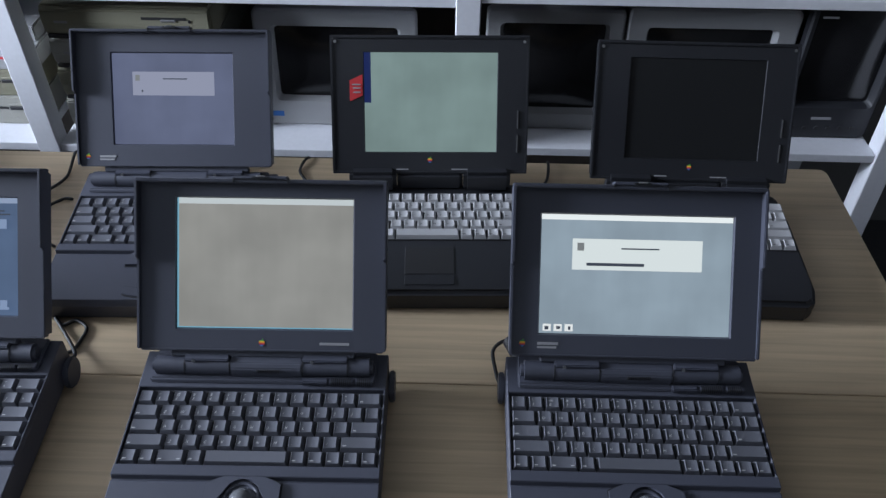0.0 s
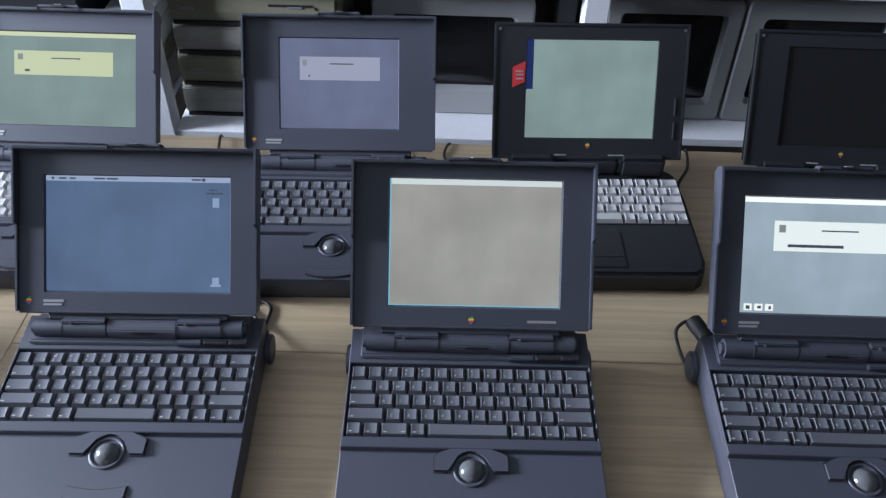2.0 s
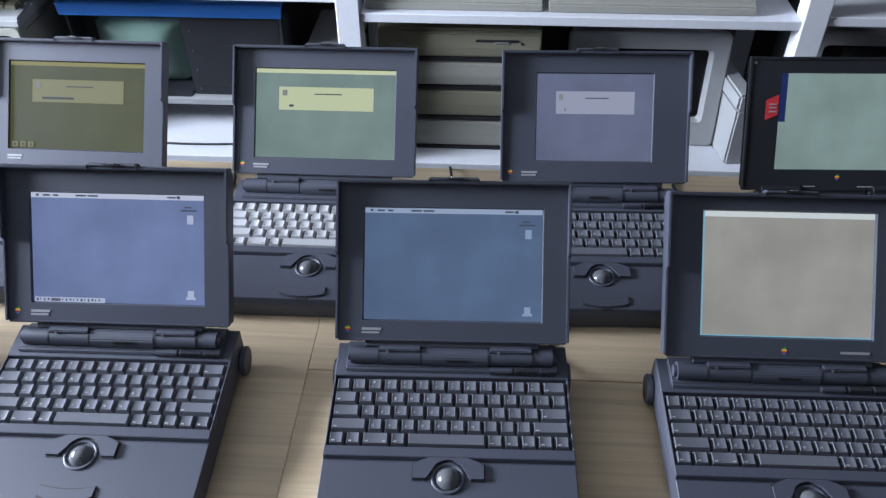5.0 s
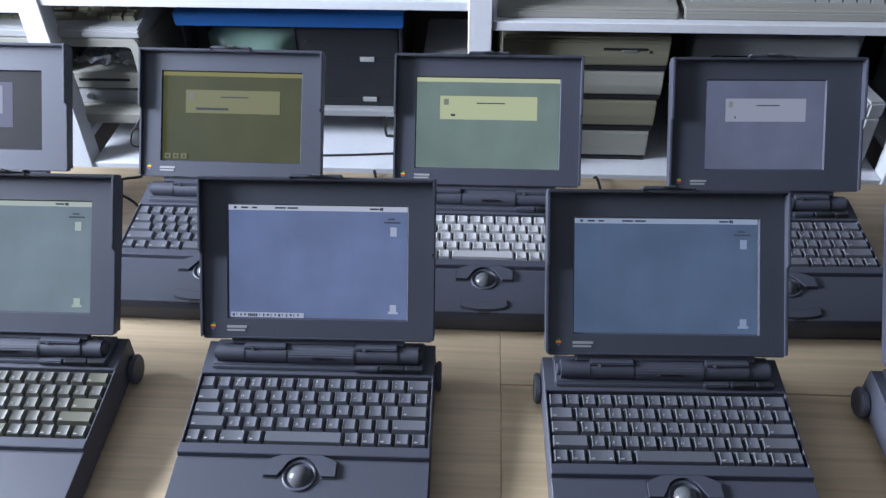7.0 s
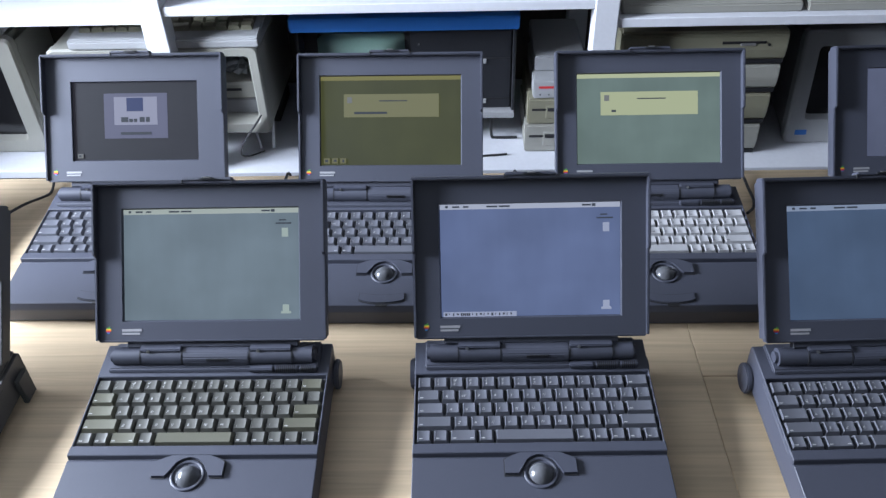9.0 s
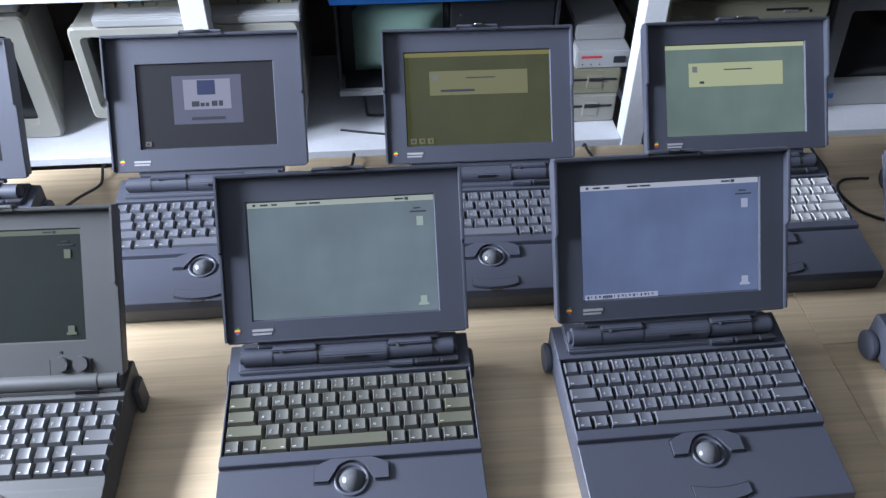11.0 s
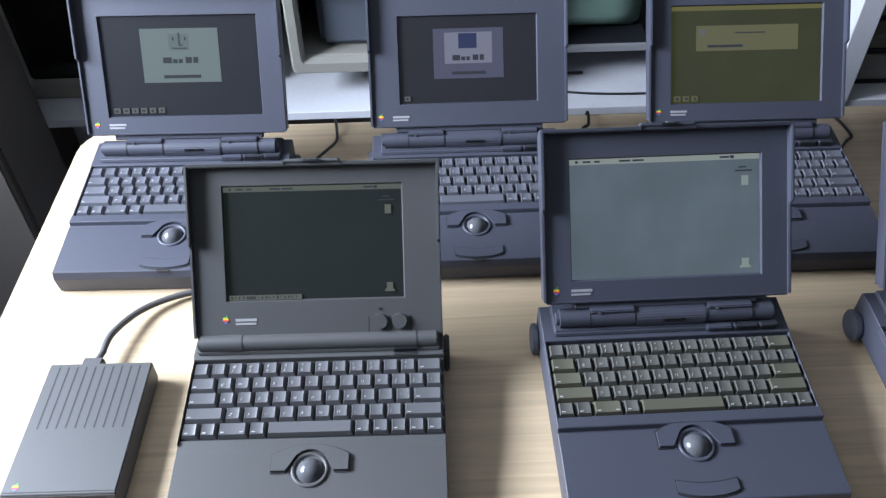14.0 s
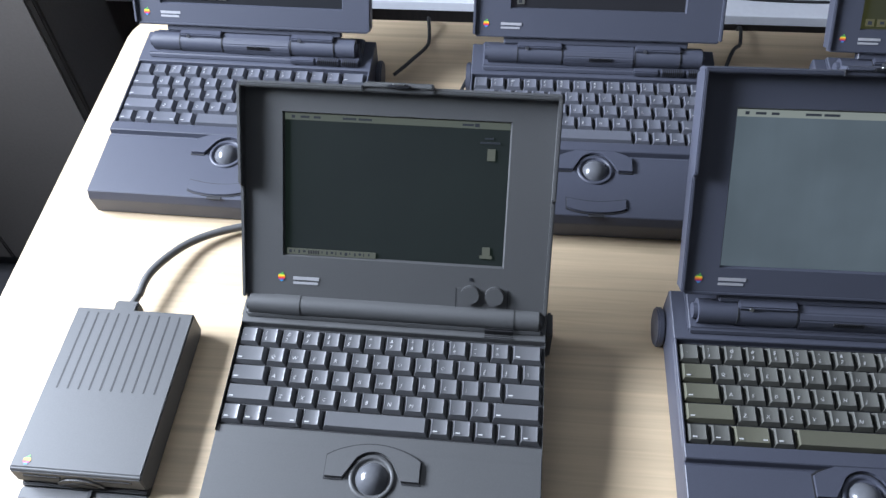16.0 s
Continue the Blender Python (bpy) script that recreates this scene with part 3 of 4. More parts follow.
    bmesh.ops.create_uvsphere(ball, u_segments=28, v_segments=18, radius=0.0150)
    b = part("trackball", ball, BALL, parent, "glossy dark grey trackball", smooth=True)
    b.matrix_basis = pose(0, 0, z0 - 0.0055)
    inner, outer = [], []
    for k in range(17):
        x = -0.0395 + 0.079 * k / 16
        inner.append((x, max(-0.0025, math.sqrt(max(0.0205 ** 2 - x * x, 0)) if abs(x) < 0.0205 else -0.0025)))
        outer.append((x, 0.0160 + 0.0118 * math.cos(math.pi * x / 0.079) ** 0.8 if abs(x) < 0.0394 else 0.0160))
    low_in = [(-0.031 + k * 0.00388, -0.0515 - 0.0062 * math.sin(math.pi * k / 16) ** 0.7) for k in range(17)]
    low_out = [(-0.031 + k * 0.00388, -0.0385 - 0.0040 * math.sin(math.pi * k / 16)) for k in range(17)]
    for name, lo, hi, h in (("click_button", inner, outer, 0.0040), ("lower_button", low_in, low_out, 0.0024)):
        gap = part("button_gap", strip_slab([(x * 1.03, y - 0.0012) for x, y in lo], [(x * 1.03, y + 0.0012) for x, y in hi], 0.0, 0.0009), DARK, parent)
        gap.matrix_basis = pose(0, 0, z0 + 0.0004, 5)
        u = part(name, strip_slab(lo, hi, 0.0, h, 0.0008), body, parent)
        u.matrix_basis = pose(0, 0, z0 + 0.0006, 5)
    catch = part("button_catch", box(-0.008, 0.008, -0.0622, -0.0590, 0.0, 0.0016, 0.0004, 1), DARK, parent, "dark slot of the battery catch")
    catch.matrix_basis = pose(0, 0, z0 - 0.0002, 5)
    return deck


def olive(c, u, r):
    """The yellowed set: the wide keys and a few others have aged most."""
    if u > 1.2:
        return KEY_OLIVE
    return KEY_WARM


def laptop(x, y, yaw, tilt, label, cap=KEY_GREY, print_=LEGEND, body=GREY, early=False, y_lid=0.1592, z_lid=0.0917, **lid):
    t = thing("laptop", pose(x, y, TABLE, 0, 0, yaw), label, "laptop", "laptops in two rows")
    deck = base_100(t, body, early)
    keyboard(t, DARK, cap, print_, 0.0375, 5.0, deck(0.0375, -0.0018), body)
    if early:
        y_lid, z_lid = 0.1521, 0.0701
    lid_100(t, y_lid, z_lid, tilt, body, glow_mat=lid.pop("glow_mat"), **lid)
    return t


# what the displays show
ICON_DIM = glow("display_icon_dim", (120, 125, 128))
BAR = [(0.0, 1.0, 0.955, 1.0)]
INK = glow("display_ink", (62, 70, 84), 0.7)


def desktop(bar, icon, dock=True):
    items = [("menu_bar", bar, BAR), ("menu_word", INK, [(0.03, 0.045, 0.968, 0.988), (0.07, 0.11, 0.97, 0.985), (0.13, 0.16, 0.97, 0.985), (0.26, 0.32, 0.97, 0.985),
             (0.33, 0.39, 0.97, 0.985), (0.79, 0.84, 0.97, 0.985), (0.845, 0.865, 0.965, 0.99)]),
             ("disk_icon", INK, [(0.89, 0.93, 0.885, 0.897), (0.87, 0.96, 0.855, 0.868)]), ("document_icon", icon, [(0.905, 0.94, 0.74, 0.82)]),
             ("bin_icon", icon, [(0.905, 0.94, 0.07, 0.13), (0.895, 0.95, 0.05, 0.07)])]
    if dock:
        items += [("control_strip", icon, [(0.01, 0.42, 0.0, 0.042)]), ("strip_mark", INK, [(0.02 + k * 0.0215, 0.02 + k * 0.0215 + (0.012, 0.005, 0.008)[k % 3], 0.010 + 0.006 * (k % 2), 0.033) for k in range(18) if not 4 <= k < 7]), ("strip_gauge", DARK, [(0.108 + k * 0.011, 0.116 + k * 0.011, 0.008, 0.034) for k in range(5)])]
    return items


def startup(bar, box_mat, done, icons=0, icon=None):
    items = ([("menu_bar", bar, BAR)] if bar else []) + [("message", box_mat, [(0.165, 0.845, 0.54, 0.80)]), ("message_line", INK, [(0.42, 0.62, 0.716, 0.728)]), ("message_icon", ICON_DIM, [(0.19, 0.225, 0.70, 0.765)]),
             ("progress", INK, [(0.24, 0.24 + 0.52 * done, 0.575, 0.600)])]
    if icons:
        items.append(("small_icon", icon, [(0.02 + k * 0.058, 0.062 + k * 0.058, 0.02, 0.078) for k in range(icons)]))
        items.append(("icon_mark", INK, [(0.029 + k * 0.058 + 0.004 * (k % 3), 0.050 + k * 0.058 + 0.003 * (k % 2), 0.032 + 0.006 * (k % 2), 0.062) for k in range(icons)]))
    return items


def splash(box_mat, picture, x0, x1, z0, z1, icons, icon, inner=None):
    w, h = x1 - x0, z1 - z0
    items = [("welcome_panel", box_mat, [(x0, x1, z0, z1)])] + ([("white_panel", inner, [(x0 + w * 0.16, x1 - w * 0.16, z0 + h * 0.30, z1 - h * 0.08)])] if inner else []) + [("picture", picture, [(x0 + w * 0.36, x0 + w * 0.62, z0 + h * 0.60, z0 + h * 0.9)]),
             ("title_bar", INK, [(x0 + w * (0.27 + a), x0 + w * (0.27 + b), z0 + h * 0.36, z0 + h * (0.36 + t)) for a, b, t in ((0, 0.11, 0.11), (0.125, 0.185, 0.075), (0.20, 0.25, 0.075), (0.29, 0.37, 0.11), (0.39, 0.45, 0.11))]), ("progress", INK, [(x0 + w * 0.26, x0 + w * 0.74, z0 + h * 0.08, z0 + h * 0.14)])]
    if not inner:
        mid = (x0 + x1) / 2
        items.append(("picture_stroke", INK, [(mid - 0.005, mid + 0.003, z0 + h * 0.68, z0 + h * 0.92), (mid - 0.045, mid - 0.037, z0 + h * 0.78, z0 + h * 0.84), (mid + 0.034, mid + 0.042, z0 + h * 0.78, z0 + h * 0.84),
                                              (mid - 0.05, mid + 0.048, z0 + h * 0.625, z0 + h * 0.645), (mid + 0.003, mid + 0.02, z0 + h * 0.68, z0 + h * 0.70)]))
    if icons:
        items.append(("small_icon", icon, [(0.03 + k * 0.058, 0.072 + k * 0.058, 0.03, 0.085) for k in range(icons)]))
        items.append(("icon_mark", INK, [(0.038 + k * 0.058 + 0.004 * (k % 3), 0.058 + k * 0.058 + 0.003 * (k % 2), 0.042 + 0.006 * (k % 2), 0.068) for k in range(icons)]))
    return items


def lcd(name, rgb, power=0.8):
    return screen_material("display_" + name, lin(*rgb), power)


# front row
laptop(1.0958, -0.1092, 0.17, 38.8, "charcoal laptop open with a start-up message on a pale display", glow_mat=lcd("pale_blue", (148, 166, 180), 0.74),
       items=startup(glow("bar_white", (232, 240, 242)), glow("message_white", (214, 224, 226)), 0.58, 3, glow("icons_white", (225, 230, 232))))
laptop(0.6732, -0.114, 0.87, 39.6, "charcoal laptop open with a blank grey display", sw=0.2008, sh=0.1487, sx=0.0026, v=0.0254, glow_mat=lcd("grey", (150, 151, 148), 0.74), badge=(0.0, 0.009),
       words=((0.066, 0.100, 0.0075, 0.0105),), items=[("menu_bar", glow("bar_pale", (190, 200, 204)), BAR), ("edge_glow", glow("cyan_edge", (110, 165, 190)), [(0, 0.008, 0, 1), (0, 1, 0, 0.008)])])
laptop(0.2801, -0.1072, 1.51, 40.4, "charcoal laptop open with an empty blue desktop", glow_mat=lcd("blue", (84, 105, 138), 0.7), items=desktop(glow("bar_blue", (138, 154, 182)), glow("icon_blue", (125, 145, 178)), False))
laptop(-0.1391, -0.0992, 0.83, 35.0, "charcoal laptop open with a violet-blue desktop", glow_mat=lcd("violet", (110, 127, 172), 0.7), items=desktop(glow("bar_violet", (176, 185, 208)), glow("icon_violet", (162, 172, 202))))
laptop(-0.5309, -0.1029, 0.38, 39.4, "charcoal laptop with yellowed keys and a pale green desktop", cap=olive, glow_mat=lcd("pale_green", (122, 140, 154), 0.74),
       items=desktop(glow("bar_green", (172, 184, 182)), glow("icon_green", (165, 182, 180)), False))
laptop(-0.9322, -0.1133, -0.93, 39.5, "smaller warm grey laptop with two round dials under its dark display", body=BROWNGREY, early=True, sw=0.1986, sh=0.1274, sx=-0.002, v=0.0431, W=0.280, H=0.196,
       cap=surface("warm_keycap", (0.104, 0.106, 0.112), rough=0.36, grain=1200, bump=0.1, vary=0.08, random=0.06),
       glow_mat=lcd("dark_green", (28, 40, 35)), items=desktop(glow("bar_dim", (112, 122, 114)), glow("icon_dim2", (118, 126, 118))), badge=(-0.104, 0.021),
       words=((-0.093, -0.069, 0.0195, 0.0225), (-0.093, -0.070, 0.0155, 0.0178)), knobs=True)
# back row
laptop(0.4802, 0.2348, 1.76, 35.2, "charcoal laptop open with a small blue-grey display", sw=0.1743, sh=0.1307, sx=-0.001, v=0.032, glow_mat=lcd("blue_grey", (98, 106, 134), 0.74),
       items=startup(None, glow("message_bluegrey", (140, 146, 168)), 0.02))
laptop(0.0606, 0.2328, 0.21, 38.2, "charcoal laptop with pale keys and a green display", cap=KEY_WHITE, print_=LEGEND_DARK, glow_mat=lcd("green", (118, 139, 137), 0.72),
       items=startup(glow("bar_yellow", (186, 196, 164)), glow("message_yellow", (178, 188, 156)), 0.06))
laptop(-0.3368, 0.2363, -0.62, 37.7, "charcoal laptop open with an olive display", glow_mat=lcd("olive", (82, 86, 53), 0.65),
       items=startup(glow("bar_olive", (128, 126, 80)), glow("message_olive", (122, 124, 94)), 0.45, 3, glow("icon_olive", (112, 112, 84))))
laptop(-0.7351, 0.2457, -0.10, 36.1, "charcoal laptop open with a small welcome panel on a dark display", sw=0.1962, sh=0.1205, v=0.0327, glow_mat=lcd("dark_violet", (42, 41, 50)),
       items=splash(glow("panel_violet", (100, 104, 134)), glow("picture_blue", (48, 62, 112)), 0.25, 0.76, 0.28, 0.86, 1, ICON_DIM, glow("panel_lilac", (150, 155, 182))))
laptop(-1.1423, 0.2468, -1.28, 28.5, "charcoal laptop at the table's end with a white welcome panel", glow_mat=lcd("dark_blue", (36, 38, 50)),
       items=splash(glow("panel_pale", (140, 160, 164)), glow("picture_pale", (126, 145, 150)), 0.25, 0.75, 0.34, 0.88, 6, ICON_DIM))


def black_laptop(x, y, yaw, tilt, label, glow_mat, items, sticker):
    """The rounder black model: touchpad, pale keys, slim lid."""
    t = thing("laptop", pose(x, y, TABLE, 0, 0, yaw), label, "laptop", "laptops in two rows")
    s = math.tan(radians(4))
    deck = lambda yy, up=0.0: 0.033 + s * (yy + 0.1) + up
    half = [(0.130, -0.100), (0.142, -0.091), (0.1475, -0.070), (0.146, 0.06), (0.140, 0.112), (0.128, 0.122)]
    line = [(-a, b) for a, b in half] + [(a, b) for a, b in half[::-1]]
    bm = slab([(a, b) for a, b in line], 0.0, 1.0)
    for v in bm.verts:
        v.co.z = deck(v.co.y) if v.co.z > 0.5 else 0.003
    bevel(bm, 0.006, 3, edges=[e for e in bm.edges if e.is_manifold and abs(e.verts[0].co.z - deck(e.verts[0].co.y)) < 1e-5 and abs(e.verts[1].co.z - deck(e.verts[1].co.y)) < 1e-5 and e.calc_face_angle(0) > 0.3])
    part("base", bm, BLACK, t, "rounded black lower shell")
    keyboard(t, DARK, KEY_WHITE, LEGEND_DARK, -0.002, 4.0, deck(-0.002, 0.0012), BLACK)
    pad = part("touchpad", box(-0.034, 0.034, -0.025, 0.025, 0, 0.0008, 0.0004, 1), DARK, t)
    pad.matrix_basis = pose(0, -0.042, deck(-0.042, 0.0002), 4)
    btn = part("pad_button", box(-0.034, 0.034, -0.008, 0.008, 0, 0.0014, 0.0005, 1), BLACK, t)
    btn.matrix_basis = pose(0, -0.079, deck(-0.079, 0.0002), 4)
    for sx in (-0.085, 0.085):
        part("hinge_block", box(sx - 0.035, sx + 0.035, 0.098, 0.124, deck(0.1), deck(0.1, 0.034), 0.006), BLACK, t)
    part("hinge_cover", box(-0.049, 0.049, 0.104, 0.122, deck(0.1), deck(0.1, 0.030), 0.005), BLACK, t)
    W, H = 0.289, 0.199
    lid = part("lid", box(-W / 2, W / 2, 0.0056, 0.017, 0, H, 0.005, 3), BLACK, t, "thin black lid")
    lid.matrix_basis = pose(0, 0.110, 0.0755, -tilt)
    part("bezel", frame_mesh(W - 0.008, H - 0.006, 0.0014, 0.1943, 0.0311, 0.1437, 0.0005, 0.0030, 0.0008), BLACK, lid)
    edge = bmesh.new()
    for x0, x1, z0, z1 in ((-W / 2, W / 2, H - 0.004, H), (-W / 2, W / 2, -0.001, 0.003), (-W / 2, -W / 2 + 0.004, 0.002, H - 0.003), (W / 2 - 0.004, W / 2, 0.002, H - 0.003)):
        add_box(edge, x0, x1, -0.001, 0.006, z0, z1, 0.001)
    part("rim", edge, BLACK, lid)
    display(lid, 0.1943, 0.1437, 0.0014, 0.0311, 0.0026, glow_mat, items)
    logo(lid, 0.0, 0.019, 0.0)
    plates("lettering", ((-0.050, -0.032, 0.0045, 0.0062), (0.032, 0.056, 0.0045, 0.0062)), -0.0002, BAR_WHITE, lid, "pale unreadable printed lines")
    for z0 in (0.030, 0.066):
        part("slider", box(0.1285, 0.1300, -0.0008, 0.0005, z0, z0 + 0.026), CHROME, lid)
    for sx in (-1, 1):
        part("bumper", rod((sx * 0.137, 0.001, 0.190), (sx * 0.137, -0.001, 0.190), 0.0022, 10), CHROME, lid)
    if sticker:
        st = part("sticker", prism([(-0.0003, 0), (0.0, 0), (0.0, 0.030), (-0.0003, 0.030)], -0.117, -0.098), RED, lid, "red slanted paper sticker")
        for v in st.data.vertices:
            v.co.z += 0.105 + (v.co.x + 0.117) * 0.45
        plates("sticker_print", ((-0.113, -0.101, 0.128, 0.130), (-0.112, -0.101, 0.123, 0.125), (-0.112, -0.101, 0.117, 0.119)), -0.0012, BAR_WHITE, lid)
    return t


black_laptop(0.8523, 0.3044, 2.08, 29.1, "black laptop with pale keys, red sticker and green display", lcd("soft_green", (126, 148, 147), 0.72),
             [("dark_strip", glow("strip_navy", (26, 38, 84)), [(-0.005, 0.05, 0.50, 1.0)])], True)
black_laptop(1.230, 0.301, -0.5, 29.3, "black laptop with pale keys, its display switched off", lcd("off", (7, 7, 8), 0.6), [], False)


# ---- the floppy drive ----
def floppy_drive():
    t = thing("floppy_drive", pose(-1.1865, -0.0415, TABLE, 0, 0, -0.8), "flat grey external floppy drive lying on the table", "floppy drive")
    w, d, h = 0.0585, 0.084, 0.033
    part("case", prism([(-d, 0.012), (-d + 0.001, h - 0.002), (-d + 0.004, h), (d, h), (d, 0.006), (d - 0.006, 0.002), (-d + 0.006, 0.002)], -w, w, 0.0012, 2), BROWNGREY, t)
    for k in range(10):
        x = -0.046 + k * 0.0102
        part("groove", box(x - 0.0008, x + 0.0008, -0.004, 0.079, h - 0.0002, h + 0.0002), DARK, t)
    for sgn in (-1, 1):
        x0, x1 = sorted((sgn * 0.015, sgn * 0.048))
        part("disk_slot", box(x0, x1, -d - 0.0004, -d + 0.002, 0.0225, 0.0255), DARK, t)
    part("finger_notch", slab([(0.021 * math.cos(radians(a)), 0.0135 * math.sin(radians(a))) for a in range(0, 181, 15)], 0, 0.0016, m=pose(0, -d + 0.0002, 0.0115, 90)), BROWNGREY, t)
    # dark slab on the solid notch, painting the shade of its hollow
    part("notch_shade", slab([(0.016 * math.cos(radians(a)), 0.0075 * math.sin(radians(a))) for a in range(0, 181, 15)], 0, 0.0006, m=pose(0, -d - 0.0015, 0.0115, 90)), DARK, t, "painted shade of the finger notch under the slot")
    part("base_plate", box(-w + 0.002, w - 0.001, -d - 0.002, d - 0.004, 0.0, 0.008, 0.001), DARK, t)
    part("front_flap", box(-w + 0.001, w - 0.001, -d - 0.014, -d - 0.0022, 0.0, 0.0045, 0.0012), BROWNGREY, t, "low flap in front of the slot")
    part("flap_catch", box(0.005, 0.009, -d - 0.009, -d - 0.0022, 0.0045, 0.0075, 0.0008), BLACK, t)
    part("plug", box(-0.028, -0.004, d - 0.001, d + 0.016, 0.009, 0.025, 0.002), BROWNGREY, t)
    part("strain_relief", rod((-0.014, d + 0.015, 0.018), (-0.011, d + 0.028, 0.018), 0.0042, 12, 0.0034), GREY_CABLE, t)
    b = logo(t, 0, 0, 0, 0.0072)
    b.matrix_basis = pose(-0.045, -0.074, h + 0.0004, -90)
    tube("cable", [(-0.011, d + 0.027, 0.018), (-0.006, d + 0.058, 0.019), (0.020, d + 0.102, 0.012), (0.068, d + 0.130, 0.008), (0.125, d + 0.140, 0.007), (0.19, d + 0.136, 0.010), (0.23, d + 0.120, 0.02)], 0.0042, GREY_CABLE, t, "thick grey cable")
    return t


floppy_drive()


# ---- the shelving unit ----
SHELF_Y, SHELF_D = 0.800, 0.412
POSTS = (-1.685, -0.829, 0.021, 0.879, 1.732)
LOWER = (0.598, 0.588, 0.586, 0.604)
UPPER = (0.942, 0.957, 0.920, 0.930)


def shelving_unit():
    t = thing("shelving_unit", pose(0, SHELF_Y, 0), "white painted wooden shelving unit full of old computers", "shelf")
    for x in POSTS:
        for y in (0.0, SHELF_D - 0.045):
            part("post", box(x, x + 0.045, y, y + 0.045, 0.0, 1.9, 0.002, 1), WHITE_PAINT, t, "white painted square post")
    for n in range(4):
        x0, x1 = POSTS[n] + 0.0455, POSTS[n + 1] - 0.0005
        for z in (LOWER[n], UPPER[n], 0.16, 1.42):
            part("shelf_board", box(x0, x1, 0.004, SHELF_D, z - 0.018, z, 0.0012, 1), WHITE_PAINT, t, "white painted board")
    # assumed panel, added to keep window light off the left bay
    part("shading_panel", box(POSTS[0] - 0.011, POSTS[0] - 0.001, 0.0, SHELF_D, 0.0, 1.9), DARKWOOD, t, "dark wooden panel added to shade the shelf's left end")
    for n in range(4):
        x0, x1 = POSTS[n] + 0.0455, POSTS[n + 1] - 0.0005
        part("back_panel", box(x0, x1, SHELF_D + 0.001, SHELF_D + 0.006, 0.1, 1.85), DARKWOOD, t, "dark back panel")
    return t


shelving_unit()


def monitor(x0, x1, y, z0, z1, depth, body, glass, label, group="old monitors", tilt=0.0, border=0.035, chin=0.05, brand=None, taper=0.72, inner=DARK):
    """A picture-tube monitor: moulded bezel, sunken bulging glass, and a tapering case."""
    w, h = x1 - x0, z1 - z0
    t = thing("monitor", pose((x0 + x1) / 2, y, z0, -tilt), label, "monitor", group)
    part("bezel", frame_bezel(w, h, border, chin, 0.022), body, t)
    b = bmesh.new()
    bmesh.ops.create_cube(b, size=1)
    for v in b.verts:
        back = v.co.y > 0
        k = taper if back else 0.985
        v.co = Vector((v.co.x * w * k, depth if back else 0.023, h * 0.5 + v.co.z * h * k - (h * 0.06 if back else 0)))
    bevel(b, 0.012, 2)
    part("case", b, body, t)
    part("reveal", box(-w / 2 + border - 0.006, w / 2 - border + 0.006, 0.0185, 0.0225, chin - 0.006, h - border + 0.006), inner, t)
    g = bmesh.new()
    n = 10
    gw, gh = w - 2 * border - 0.006, h - border - chin - 0.006
    grid = [[g.verts.new((gw * (i / n - 0.5), 0.017 - 0.010 * (1 - (2 * i / n - 1) ** 2) * (1 - (2 * j / n - 1) ** 2), chin + 0.003 + gh * j / n)) for i in range(n + 1)] for j in range(n + 1)]
    for j in range(n):
        for i in range(n):
            g.faces.new((grid[j][i], grid[j][i + 1], grid[j + 1][i + 1], grid[j + 1][i]))
    part("screen", g, glass, t, smooth=True)
    if brand:
        plates("lettering", [(-w / 2 + 0.02, -w / 2 + 0.045, chin * 0.35, chin * 0.55)], -0.0006, brand, t)
    return t


def frame_bezel(w, h, border, chin, depth):
    bm = bmesh.new()
    def ring(x, z0, z1, y, r):
        pts = []
        for cx, cz, a0 in ((x - r, z0 + r, -90), (x - r, z1 - r, 0), (-x + r, z1 - r, 90), (-x + r, z0 + r, 180)):
            pts += [(cx + r * math.cos(radians(a0 + k * 30)), y, cz + r * math.sin(radians(a0 + k * 30))) for k in range(4)]
        return [bm.verts.new(p) for p in pts]
    rings = [ring(w / 2, 0, h, depth, 0.012), ring(w / 2, 0, h, 0.004, 0.012), ring(w / 2 - 0.004, 0.004, h - 0.004, 0.0, 0.010),
             ring(w / 2 - border + 0.003, chin - 0.003, h - border + 0.003, 0.0, 0.010), ring(w / 2 - border - 0.004, chin + 0.004, h - border - 0.004, 0.018, 0.008)]
    for a, b in zip(rings, rings[1:]):
        for k in range(16):
            bm.faces.new((a[k], a[(k + 1) % 16], b[(k + 1) % 16], b[k]))
    bmesh.ops.recalc_face_normals(bm, faces=bm.faces)
    return bm


monitor(0.938, 1.203, 0.872, 0.605, 0.866, 0.30, MID, CRT_BLACK, "grey tube monitor with a dark dead screen on the shelf", border=0.030, chin=0.040, tilt=2)
monitor(1.208, 1.534, 0.872, 0.605, 0.872, 0.30, MID, CRT_BLACK, "wide grey tube monitor with a dark screen on the shelf", border=0.040, chin=0.045, tilt=2)
monitor(0.474, 0.802, 0.896, 0.587, 0.838, 0.29, PALE, CRT_BLACK, "pale grey tube monitor with a black screen on the shelf", border=0.036, chin=0.058, tilt=6, brand=BLUE)
monitor(-1.632, -1.140, 0.878, 0.599, 0.866, 0.30, BEIGE, CRT_BLACK, "beige tube monitor with a dark screen on the shelf", border=0.040, chin=0.034)


